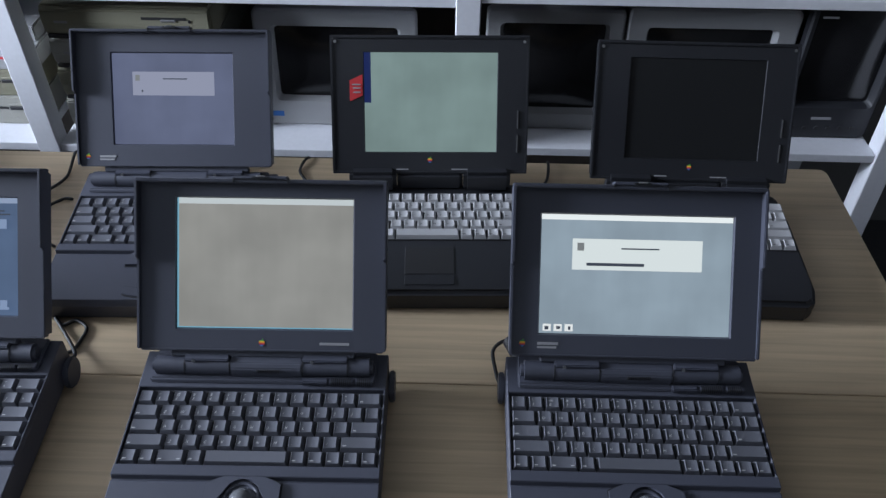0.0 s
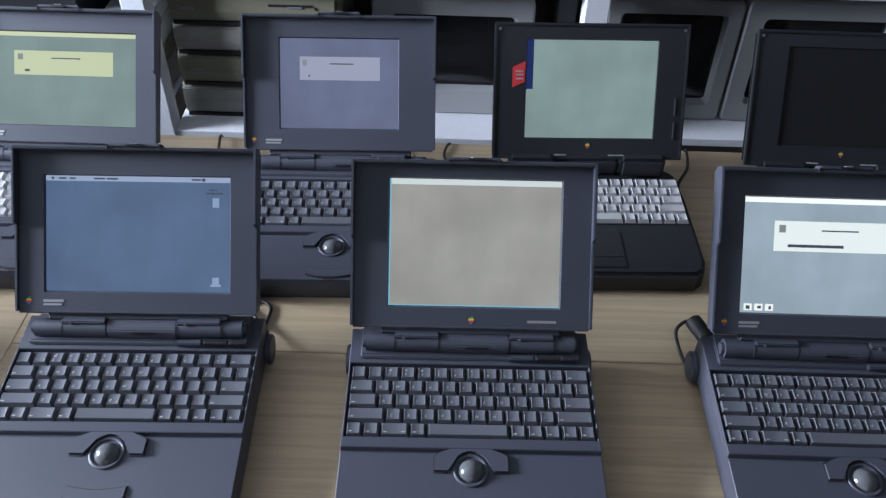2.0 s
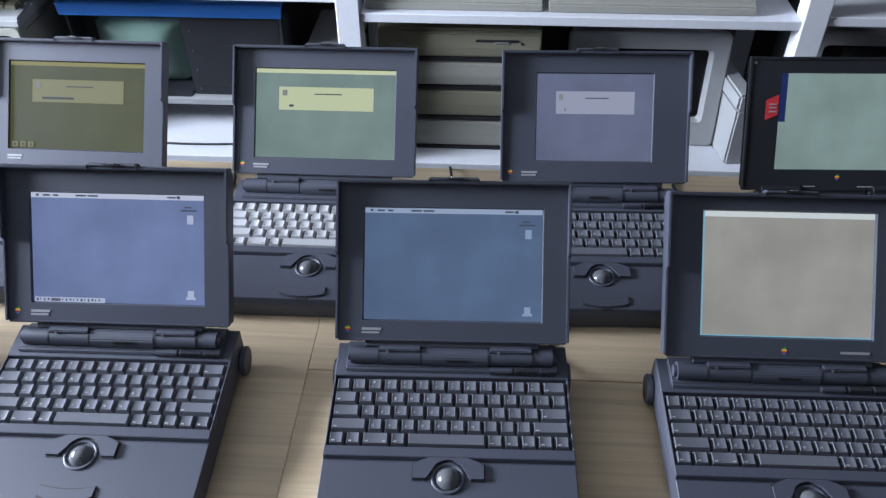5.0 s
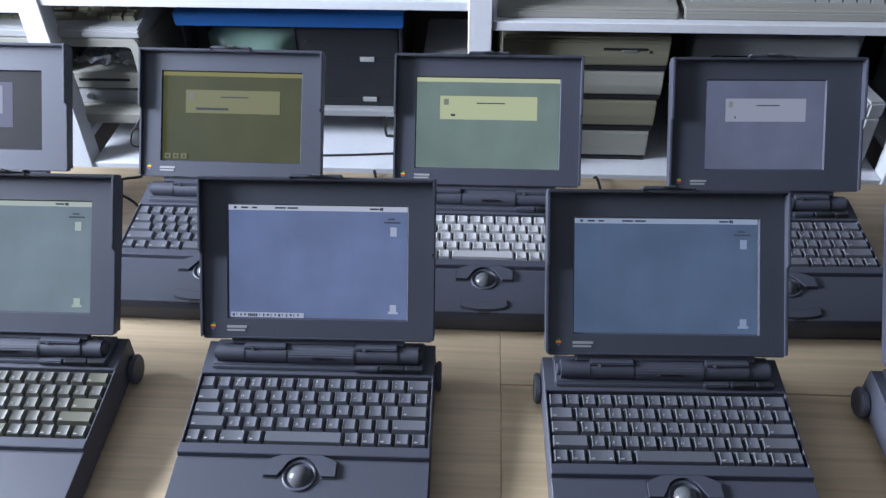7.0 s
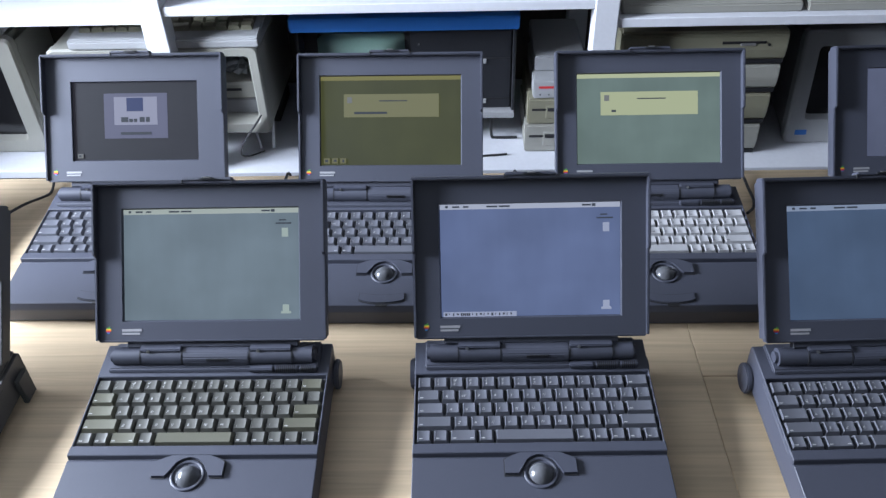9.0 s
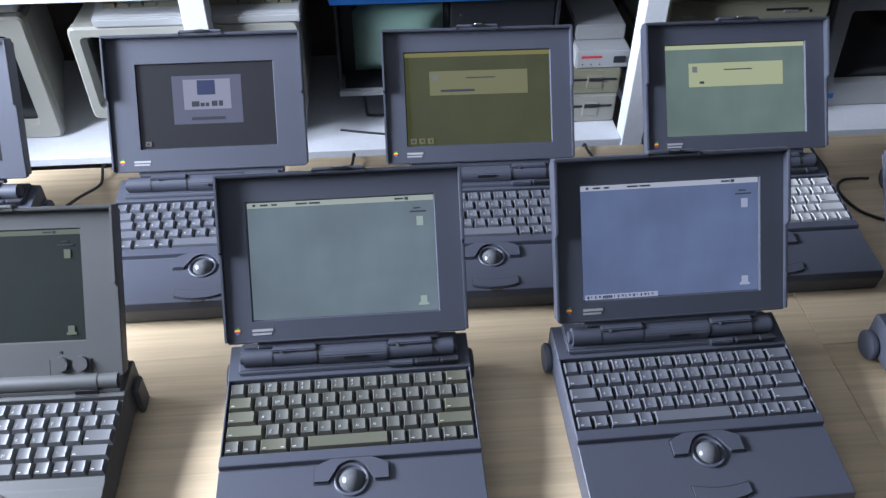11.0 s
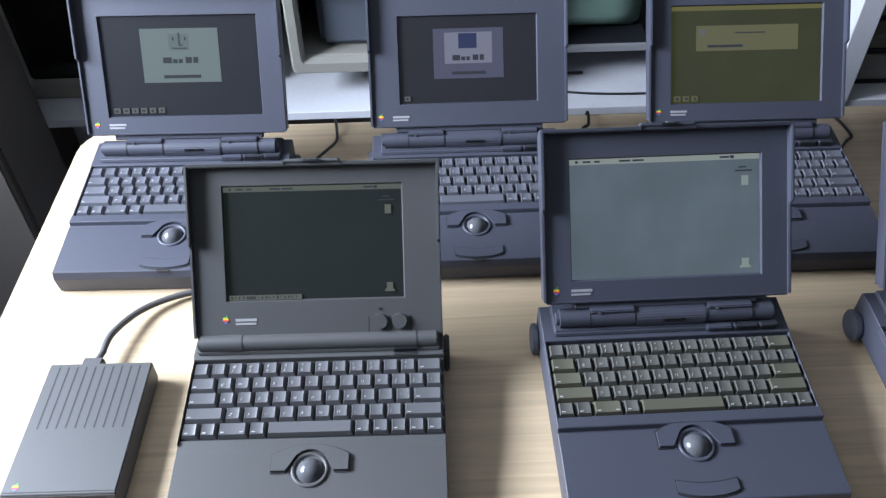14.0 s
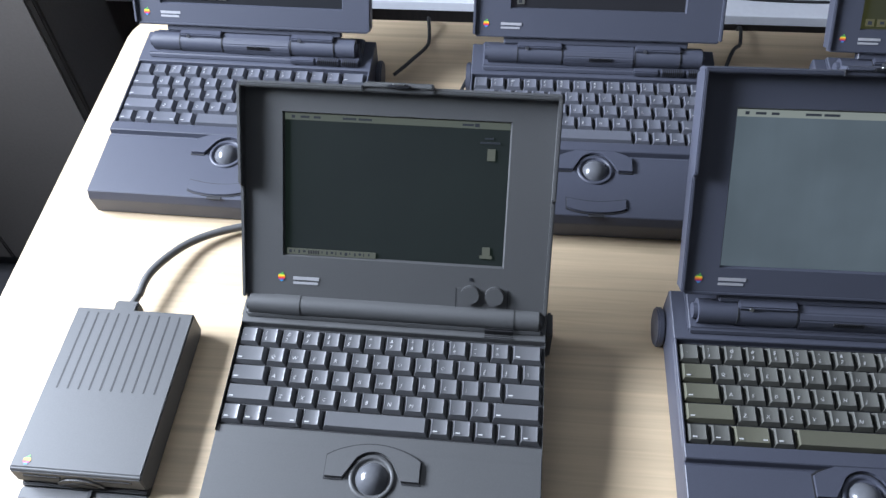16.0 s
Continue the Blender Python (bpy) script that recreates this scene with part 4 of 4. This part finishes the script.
def small_television():
    t = monitor(1.542, 1.728, 0.862, 0.605, 0.905, 0.29, BLACK, CRT_BLACK, "small black portable television with knobs below its screen", border=0.014, chin=0.075, taper=0.8)
    t.name = "television"
    tagged(t, category="television")
    for k in range(6):
        part("button", rod((-0.062 + k * 0.024, -0.003, 0.026), (-0.062 + k * 0.024, 0.001, 0.026), 0.0045, 12), DARK, t)
    plates("lettering", [(-0.03, 0.01, 0.045, 0.051), (-0.085, -0.068, 0.04, 0.05)], -0.0006, BAR_WHITE, t)
    plates("upper_lettering", [(-0.075, -0.045, 0.264, 0.268)], -0.0006, BAR_WHITE, t)
    return t


small_television()


def desktop_case(x0, x1, y, z0, z1, depth, body, label, slot=None):
    t = thing("desktop_case", pose((x0 + x1) / 2, y, z0), label, "computer", "stack of desktop cases")
    w, h = x1 - x0, z1 - z0
    part("case", box(-w / 2, w / 2, 0.006, depth, 0.0, h, 0.004), body, t)
    part("front", prism([(0.008, 0.008), (0.0, 0.012), (-0.003, h * 0.5), (0.0, h - 0.007), (0.008, h - 0.003)], -w / 2 + 0.002, w / 2 - 0.002, 0.002, 2), body, t)
    part("foot_gap", box(-w / 2 + 0.004, w / 2 - 0.004, 0.002, 0.0075, 0.0, 0.0078), DARK, t, "dark gap under the rounded front")
    if slot == "disk":
        part("disk_slot", box(w * 0.10, w * 0.36, -0.003, 0.0, h * 0.66, h * 0.73), DARK, t)
        part("slot_notch", box(w * 0.21, w * 0.30, -0.0042, 0.0, h * 0.60, h * 0.68, 0.001, 1), STEEL, t, "worn metal edge of the slot")
        part("eject_hole", rod((w * 0.38, -0.0035, h * 0.62), (w * 0.38, 0.0, h * 0.62), 0.003, 10), DARK, t)
    part("badge", box(-w * 0.42, -w * 0.34, -0.0028, 0.0, h * 0.50, h * 0.58), MID, t)
    return t


for k, (z0, z1, mat, sx, sl) in enumerate(((0.5862, 0.6610, BEIGE, -0.009, None), (0.6614, 0.7340, OLIVE_BEIGE, -0.004, None), (0.7344, 0.7990, BEIGE, 0.0, None), (0.7994, 0.8660, OLIVE_BEIGE, 0.002, "disk"))):
    desktop_case(0.086 + sx, 0.412 + sx, 0.860 - 0.002 * k, z0, z1, 0.30, mat, "flat %s desktop computer case in a stack" % ("yellowed" if mat is OLIVE_BEIGE else "beige"), sl)


def old_keyboard(x0, x1, y, z, label, body=BEIGE, cap=PALE, depth=0.16, cols=14):
    t = thing("keyboard", pose((x0 + x1) / 2, y, z), label, "keyboard", "keyboards on the shelves")
    w = x1 - x0
    part("case", prism([(0, 0.0), (0.0, 0.016), (0.006, 0.020), (0.03, 0.022), (depth, 0.042), (depth, 0.0)], -w / 2, w / 2, 0.0025, 2), body, t)
    u = (w - 0.03) / cols
    bm = None
    shape = None
    for r in range(5):
        for c in range(cols):
            if r == 0 and 3 < c < 9:
                if c != 4:
                    continue
                kw = u * 5
            else:
                kw = u
            xx, yy = -w / 2 + 0.015 + c * u + kw / 2, 0.042 + r * 0.021
            name = "wide" if kw > u else "one"
            data = _cap_mesh(kw - 0.0012, 0.0185, cap, (name, round(u, 4), cap.name))
            k = new("keycap", data)
            k.parent = t
            k.matrix_basis = pose(xx, yy, 0.0185 + (yy - 0.03) * 0.155 + 0.0035, 8.7)
    return t


_caps = {}


def _cap_mesh(w, d, mat, key):
    if key not in _caps:
        bm = bmesh.new()
        a = [bm.verts.new((sx * w / 2, sy * d / 2, 0)) for sx, sy in ((-1, -1), (1, -1), (1, 1), (-1, 1))]
        b = [bm.verts.new((sx * (w / 2 - 0.0025), sy * (d / 2 - 0.0025), 0.009)) for sx, sy in ((-1, -1), (1, -1), (1, 1), (-1, 1))]
        bm.faces.new(b)
        for k in range(4):
            bm.faces.new((a[k], a[(k + 1) % 4], b[(k + 1) % 4], b[k]))
        me = bpy.data.meshes.new("keycap")
        bm.to_mesh(me)
        bm.free()
        me.materials.append(mat)
        _caps[key] = me
    return _caps[key]


old_keyboard(0.075, 0.408, 0.822, UPPER[2], "wide beige keyboard lying on the upper shelf", body=BEIGE, cap=PALE)
old_keyboard(0.418, 0.800, 0.822, UPPER[2], "wide beige keyboard beside another on the upper shelf", body=BEIGE, cap=PALE)


def router():
    t = thing("network_box", pose(0.818, 0.915, LOWER[2], 0, 0, -82), "narrow white plastic box standing on edge on the shelf", "network box")
    part("case", box(-0.085, 0.085, -0.016, 0.016, 0.0, 0.130, 0.004), PALE, t)
    part("cover", box(-0.070, 0.086, -0.018, 0.018, 0.128, 0.165, 0.005), PALE, t)
    part("port", box(-0.088, -0.084, -0.010, 0.010, 0.085, 0.10), DARK, t)
    return t


router()


def terminal():
    """A black rack terminal with a blue top, on a wire stand."""
    x0, x1 = -0.566, -0.115
    t = thing("terminal", pose(x0, 0.908, LOWER[1]), "black computer terminal with a blue top panel and green tube", "terminal")
    w, z = x1 - x0, 0.078
    h = 0.272
    part("back_shell", box(0.004, w - 0.004, 0.06, 0.28, z, h + 0.026, 0.003), BLACK, t)
    part("top_panel", prism([(-0.012, h), (-0.014, h + 0.030), (0.28, h + 0.034), (0.28, h + 0.029), (0.0, h + 0.024)], -0.006, w + 0.006, 0.002), BLUE, t, "bright blue top panel")
    for x in (0.0, w - 0.006):
        part("side_panel", box(x, x + 0.006, 0.0, 0.06, z, h, 0.001, 1), BLACK, t)
    part("floor_tray", prism([(-0.006, z - 0.010), (-0.006, z + 0.004), (0.0, z + 0.006), (0.28, z + 0.006), (0.28, z - 0.010)], 0.0, w, 0.001), MID, t, "grey metal tray")
    part("drive_panel", box(0.235, w - 0.008, 0.010, 0.058, z + 0.007, h - 0.002, 0.002), BLACK, t)
    for k, zz in enumerate((0.087, 0.180)):
        part("drive_slot", box(0.285, 0.440, 0.0088, 0.0102, zz + 0.02, zz + 0.0225), DARK, t)
        part("drive_latch", box(0.361, 0.391, 0.0075, 0.0102, zz + 0.010, zz + 0.021, 0.001, 1), PALE, t)
    for k in range(4):
        part("rivet", rod((0.252, 0.0085, 0.10 + k * 0.045), (0.252, 0.0102, 0.10 + k * 0.045), 0.0022, 8), CHROME, t)
    part("tube_mask", box(0.010, 0.232, 0.050, 0.059, z + 0.007, h - 0.002), DARK, t)
    g = bmesh.new()
    n = 12
    grid = [[g.verts.new((0.035 + 0.185 * i / n, 0.050 - 0.035 * (1 - (2 * i / n - 1) ** 4) * (1 - (2 * j / n - 1) ** 4), z + 0.020 + 0.145 * j / n)) for i in range(n + 1)] for j in range(n + 1)]
    for j in range(n):
        for i in range(n):
            g.faces.new((grid[j][i], grid[j][i + 1], grid[j + 1][i + 1], grid[j + 1][i]))
    part("tube", g, CRT_GREEN, t, "pale green picture tube", smooth=True)
    part("tube_ledge", prism([(0.0, z + 0.006), (0.05, z + 0.020), (0.05, z + 0.006)], 0.012, 0.230), BLACK, t)
    for x in (0.05, w - 0.05):
        tube("wire_leg", [(x, 0.02, z - 0.008), (x + 0.003, 0.02, 0.012), (x + 0.012, 0.02, 0.0045), (x + 0.06, 0.02, 0.0042)], 0.0032, RUBBER, t)
        tube("wire_leg", [(x, 0.24, z - 0.008), (x, 0.24, 0.012), (x, 0.24, 0.004)], 0.0032, RUBBER, t)
    return t


terminal()


def drive_box(x0, x1, y, z0, z1, body, label, kind):
    t = thing("disk_drive", pose((x0 + x1) / 2, y, z0), label, "disk drive", "stack of small drives")
    w, h = x1 - x0, z1 - z0
    part("case", box(-w / 2, w / 2, 0, 0.19, 0, h, 0.003), body, t)
    if kind == "switch":
        part("switch", box(w * 0.2, w * 0.42, -0.002, 0.001, h * 0.3, h * 0.65, 0.001, 1), BLACK, t)
        plates("lettering", [(-w * 0.4, -w * 0.02, h * 0.58, h * 0.70)], -0.0006, RED, t, "red unreadable printed line")
        for k in range(3):
            part("lamp", box(-w * 0.38 + k * 0.018, -w * 0.36 + k * 0.018, -0.0006, 0, h * 0.2, h * 0.28), DARK, t)
    elif kind == "slot":
        part("disk_slot", box(-w * 0.42, w * 0.42, -0.001, 0.001, h * 0.56, h * 0.64), DARK, t)
        part("slot_notch", box(-w * 0.15, w * 0.15, -0.0018, 0.001, h * 0.25, h * 0.75, 0.001, 1), body, t)
        part("eject_lever", box(-w * 0.12, w * 0.16, -0.004, 0.001, h * 0.55, h * 0.68, 0.001, 1), DARK, t)
    return t


drive_box(-0.092, 0.019, 0.872, 0.5882, 0.655, BEIGE, "small beige floppy drive at the bottom of a stack", "slot")
drive_box(-0.088, 0.021, 0.875, 0.6554, 0.714, OLIVE_BEIGE, "small yellowed floppy drive in a stack", "slot")
drive_box(-0.078, 0.034, 0.878, 0.7144, 0.756, PALE, "pale grey interface box with a black switch on a stack", "switch")
drive_box(-0.074, 0.030, 0.920, 0.7564, 0.790, MID, "flat grey box lying on top of the small drives", "plain")


def coiled_cable():
    """A curly cord hanging from the open case down to the shelf."""
    pts = []
    for k in range(60):
        u = k / 59
        c = Vector((-0.645 - 0.035 * u, 0.826, LOWER[0] + 0.11 - 0.045 * u))
        a = k * math.tau / 6
        pts.append(c + Vector((0.004 * math.cos(a), 0.006 * math.sin(a), 0.006 * math.cos(a))))
    pts += [Vector((-0.690, 0.822, LOWER[0] + 0.05)), Vector((-0.70, 0.83, LOWER[0] + 0.02)), Vector((-0.69, 0.85, LOWER[0] + 0.003)), Vector((-0.66, 0.87, LOWER[0] + 0.003))]
    return tagged(tube("coiled_cable", pts, 0.0016, RUBBER), "black curly cord hanging beside the open computer", "cable")


coiled_cable()


def open_computer():
    """A beige all-in-one case with its front taken off, a keyboard lying on top."""
    x0, x1, y = -1.052, -0.628, 0.838
    t = thing("computer_case", pose(x0, y, LOWER[0] + 0.066), "beige computer case with an open front and a drive inside", "computer")
    w, h, d = x1 - x0, 0.196, 0.30
    part("stand_block", box(0.02, w - 0.02, 0.16, 0.29, -0.0655, 0.003, 0.002, 1), DARK, t, "dark block under the rear")
    for x in (w - 0.03,):
        for dx in (-0.022, 0.022):
            part("stand_leg", rod((x + dx, 0.05, 0.001), (x + dx * 0.1 + (0.012 if dx > 0 else -0.012), 0.05, -0.0655), 0.004, 8), STEEL, t, "slanting grey metal leg")
    part("front_frame", frame_open(w, h, 0.022, 0.026), BEIGE, t)
    part("top", box(0.004, w - 0.004, 0.022, d, h - 0.018, h - 0.004, 0.002, 1), BEIGE, t)
    part("bottom", box(0.004, w - 0.004, 0.022, d, 0.004, 0.03, 0.002, 1), BEIGE, t)
    for x in (0.004, w - 0.012):
        part("side", box(x, x + 0.008, 0.022, d, 0.03, h - 0.018), BEIGE, t)
    part("back", box(0.012, w - 0.012, d - 0.006, d, 0.03, h - 0.018), DARK, t)
    part("tube_front", box(0.055, 0.215, 0.045, 0.10, 0.034, h - 0.026, 0.012), CRT_GREY, t, "grey tube face deep in the case")
    part("divider", box(0.222, 0.232, 0.025, 0.22, 0.031, h - 0.019), MID, t)
    drive = part("drive", box(0.240, w - 0.026, 0.030, 0.20, 0.068, 0.104, 0.002), BEIGE, t)
    part("drive_slot", box(0.262, w - 0.055, 0.0285, 0.0305, 0.086, 0.091), DARK, drive)
    part("lower_plate", box(0.236, w - 0.024, 0.034, 0.20, 0.031, 0.064, 0.002), MID, t)
    part("lock", rod((0.272, 0.030, 0.048), (0.272, 0.035, 0.048), 0.007, 12), CHROME, t)
    f = bmesh.new()
    bmesh.ops.create_grid(f, x_segments=14, y_segments=8, size=0.5)
    for v in f.verts:
        v.co = Vector((0.315 + v.co.x * 0.13, 0.09 + v.co.y * 0.08, 0.118 + 0.013 * noise.noise((v.co.x * 7, v.co.y * 7, 2.0)) + 0.008 * noise.noise((v.co.x * 15, v.co.y * 15, 7.0))))
    part("film_bag", f, FOIL, t, "crumpled clear plastic bag")
    return t


def frame_open(w, h, border, chin):
    bm = frame_bezel(w, h, border, chin, 0.022)
    for v in bm.verts:
        v.co.x += w / 2
    return bm


open_computer()
old_keyboard(-1.000, -0.622, 0.834, LOWER[0] + 0.2625, "thick pale keyboard lying on the open computer case", body=PALE, cap=OLIVE_BEIGE, depth=0.19)
old_keyboard(-1.50, -1.14, 0.868, LOWER[0] + 0.2825, "pale keyboard lying on a beige monitor", body=PALE, cap=BEIGE, depth=0.19)


def tall_cabinet():
    t = thing("tall_cabinet", pose(-2.19, 0.60, 0), "tall warm grey cabinet standing beside the shelves", "cabinet")
    part("body", box(0.0, 0.645, 0.018, 0.205, 0.06, 2.1, 0.004), WARM_CABINET, t)
    part("plinth", box(0.01, 0.635, 0.03, 0.20, 0.0, 0.06), DARK, t)
    part("door", box(0.003, 0.321, 0.0, 0.017, 0.065, 2.095, 0.003), WARM_CABINET, t)
    part("door", box(0.324, 0.642, 0.0, 0.017, 0.065, 2.095, 0.003), WARM_CABINET, t)
    return t


tall_cabinet()


# ---- cables ----
def cable(points, label, r=0.0024, mat=RUBBER):
    return tagged(tube("cable", points, r, mat), label, "cable", "power cables")


Z = TABLE + 0.0027
L = "thin black power cable lying on the table"
cable([(0.405, 0.080, TABLE + 0.02), (0.408, 0.105, TABLE + 0.008), (0.355, 0.171, Z), (0.371, 0.156, Z), (0.386, 0.165, Z), (0.404, 0.153, Z), (0.405, 0.133, Z), (0.399, 0.111, Z), (0.377, 0.111, Z)], "thin black power cable looped on the table")


def plugged_cable():
    """A moulded round plug behind a laptop, its cord bent down to the table."""
    t = thing("power_cable", pose(0.962, 0.120, TABLE), "black power cable with a moulded round plug", "cable", "power cables")
    part("plug", rod((0.022, -0.040, 0.024), (0.0, 0.010, 0.028), 0.011, 16, cap_r=0.002), RUBBER, t, "moulded black plug")
    tube("cord", [(0.0, 0.009, 0.028), (-0.012, 0.006, 0.026), (-0.022, -0.004, 0.020), (-0.019, -0.022, 0.008), (-0.014, -0.040, 0.0027), (-0.004, -0.052, 0.0027), (0.016, -0.060, 0.0027)], 0.0024, RUBBER, t)
    return t


plugged_cable()
cable([(0.640, 0.425, TABLE + 0.02), (0.650, 0.470, Z), (0.630, 0.510, Z), (0.640, 0.552, TABLE - 0.004), (0.64, 0.556, TABLE - 0.10)], L)
cable([(0.988, 0.35, Z), (1.000, 0.39, Z), (1.010, 0.45, Z), (1.035, 0.50, Z), (1.04, 0.552, TABLE - 0.002), (1.04, 0.557, TABLE - 0.12)], L)
cable([(0.298, 0.40, TABLE + 0.02), (0.270, 0.42, Z), (0.250, 0.39, Z), (0.262, 0.34, Z), (0.30, 0.31, Z)], L)
cable([(0.225, 0.40, TABLE + 0.02), (0.245, 0.43, TABLE + 0.012), (0.255, 0.48, Z), (0.248, 0.552, TABLE - 0.002), (0.248, 0.557, TABLE - 0.15)], L)
cable([(-0.175, 0.40, TABLE + 0.02), (-0.15, 0.43, TABLE + 0.02), (-0.12, 0.47, Z), (-0.13, 0.53, Z), (-0.135, 0.553, TABLE - 0.006), (-0.135, 0.557, TABLE - 0.14)], L)
cable([(-0.570, 0.405, TABLE + 0.02), (-0.545, 0.43, TABLE + 0.03), (-0.52, 0.44, Z), (-0.50, 0.40, Z), (-0.515, 0.33, Z), (-0.53, 0.27, Z)], L)
cable([(-0.575, 0.42, TABLE + 0.02), (-0.555, 0.47, TABLE + 0.028), (-0.535, 0.51, TABLE + 0.01), (-0.53, 0.553, TABLE - 0.004), (-0.53, 0.557, TABLE - 0.16)], L)
cable([(-0.975, 0.415, TABLE + 0.02), (-0.955, 0.445, TABLE + 0.02), (-0.94, 0.50, Z), (-0.945, 0.552, TABLE - 0.004), (-0.945, 0.557, TABLE - 0.2)], L)
cable([(-0.885, 0.42, TABLE + 0.01), (-0.895, 0.39, Z), (-0.90, 0.34, Z), (-0.895, 0.30, Z)], L)
cable([(-0.570, 0.876, LOWER[1] + 0.0032), (-0.45, 0.850, LOWER[1] + 0.003), (-0.30, 0.845, LOWER[1] + 0.003), (-0.13, 0.86, LOWER[1] + 0.003)], "black cable lying on the white shelf")
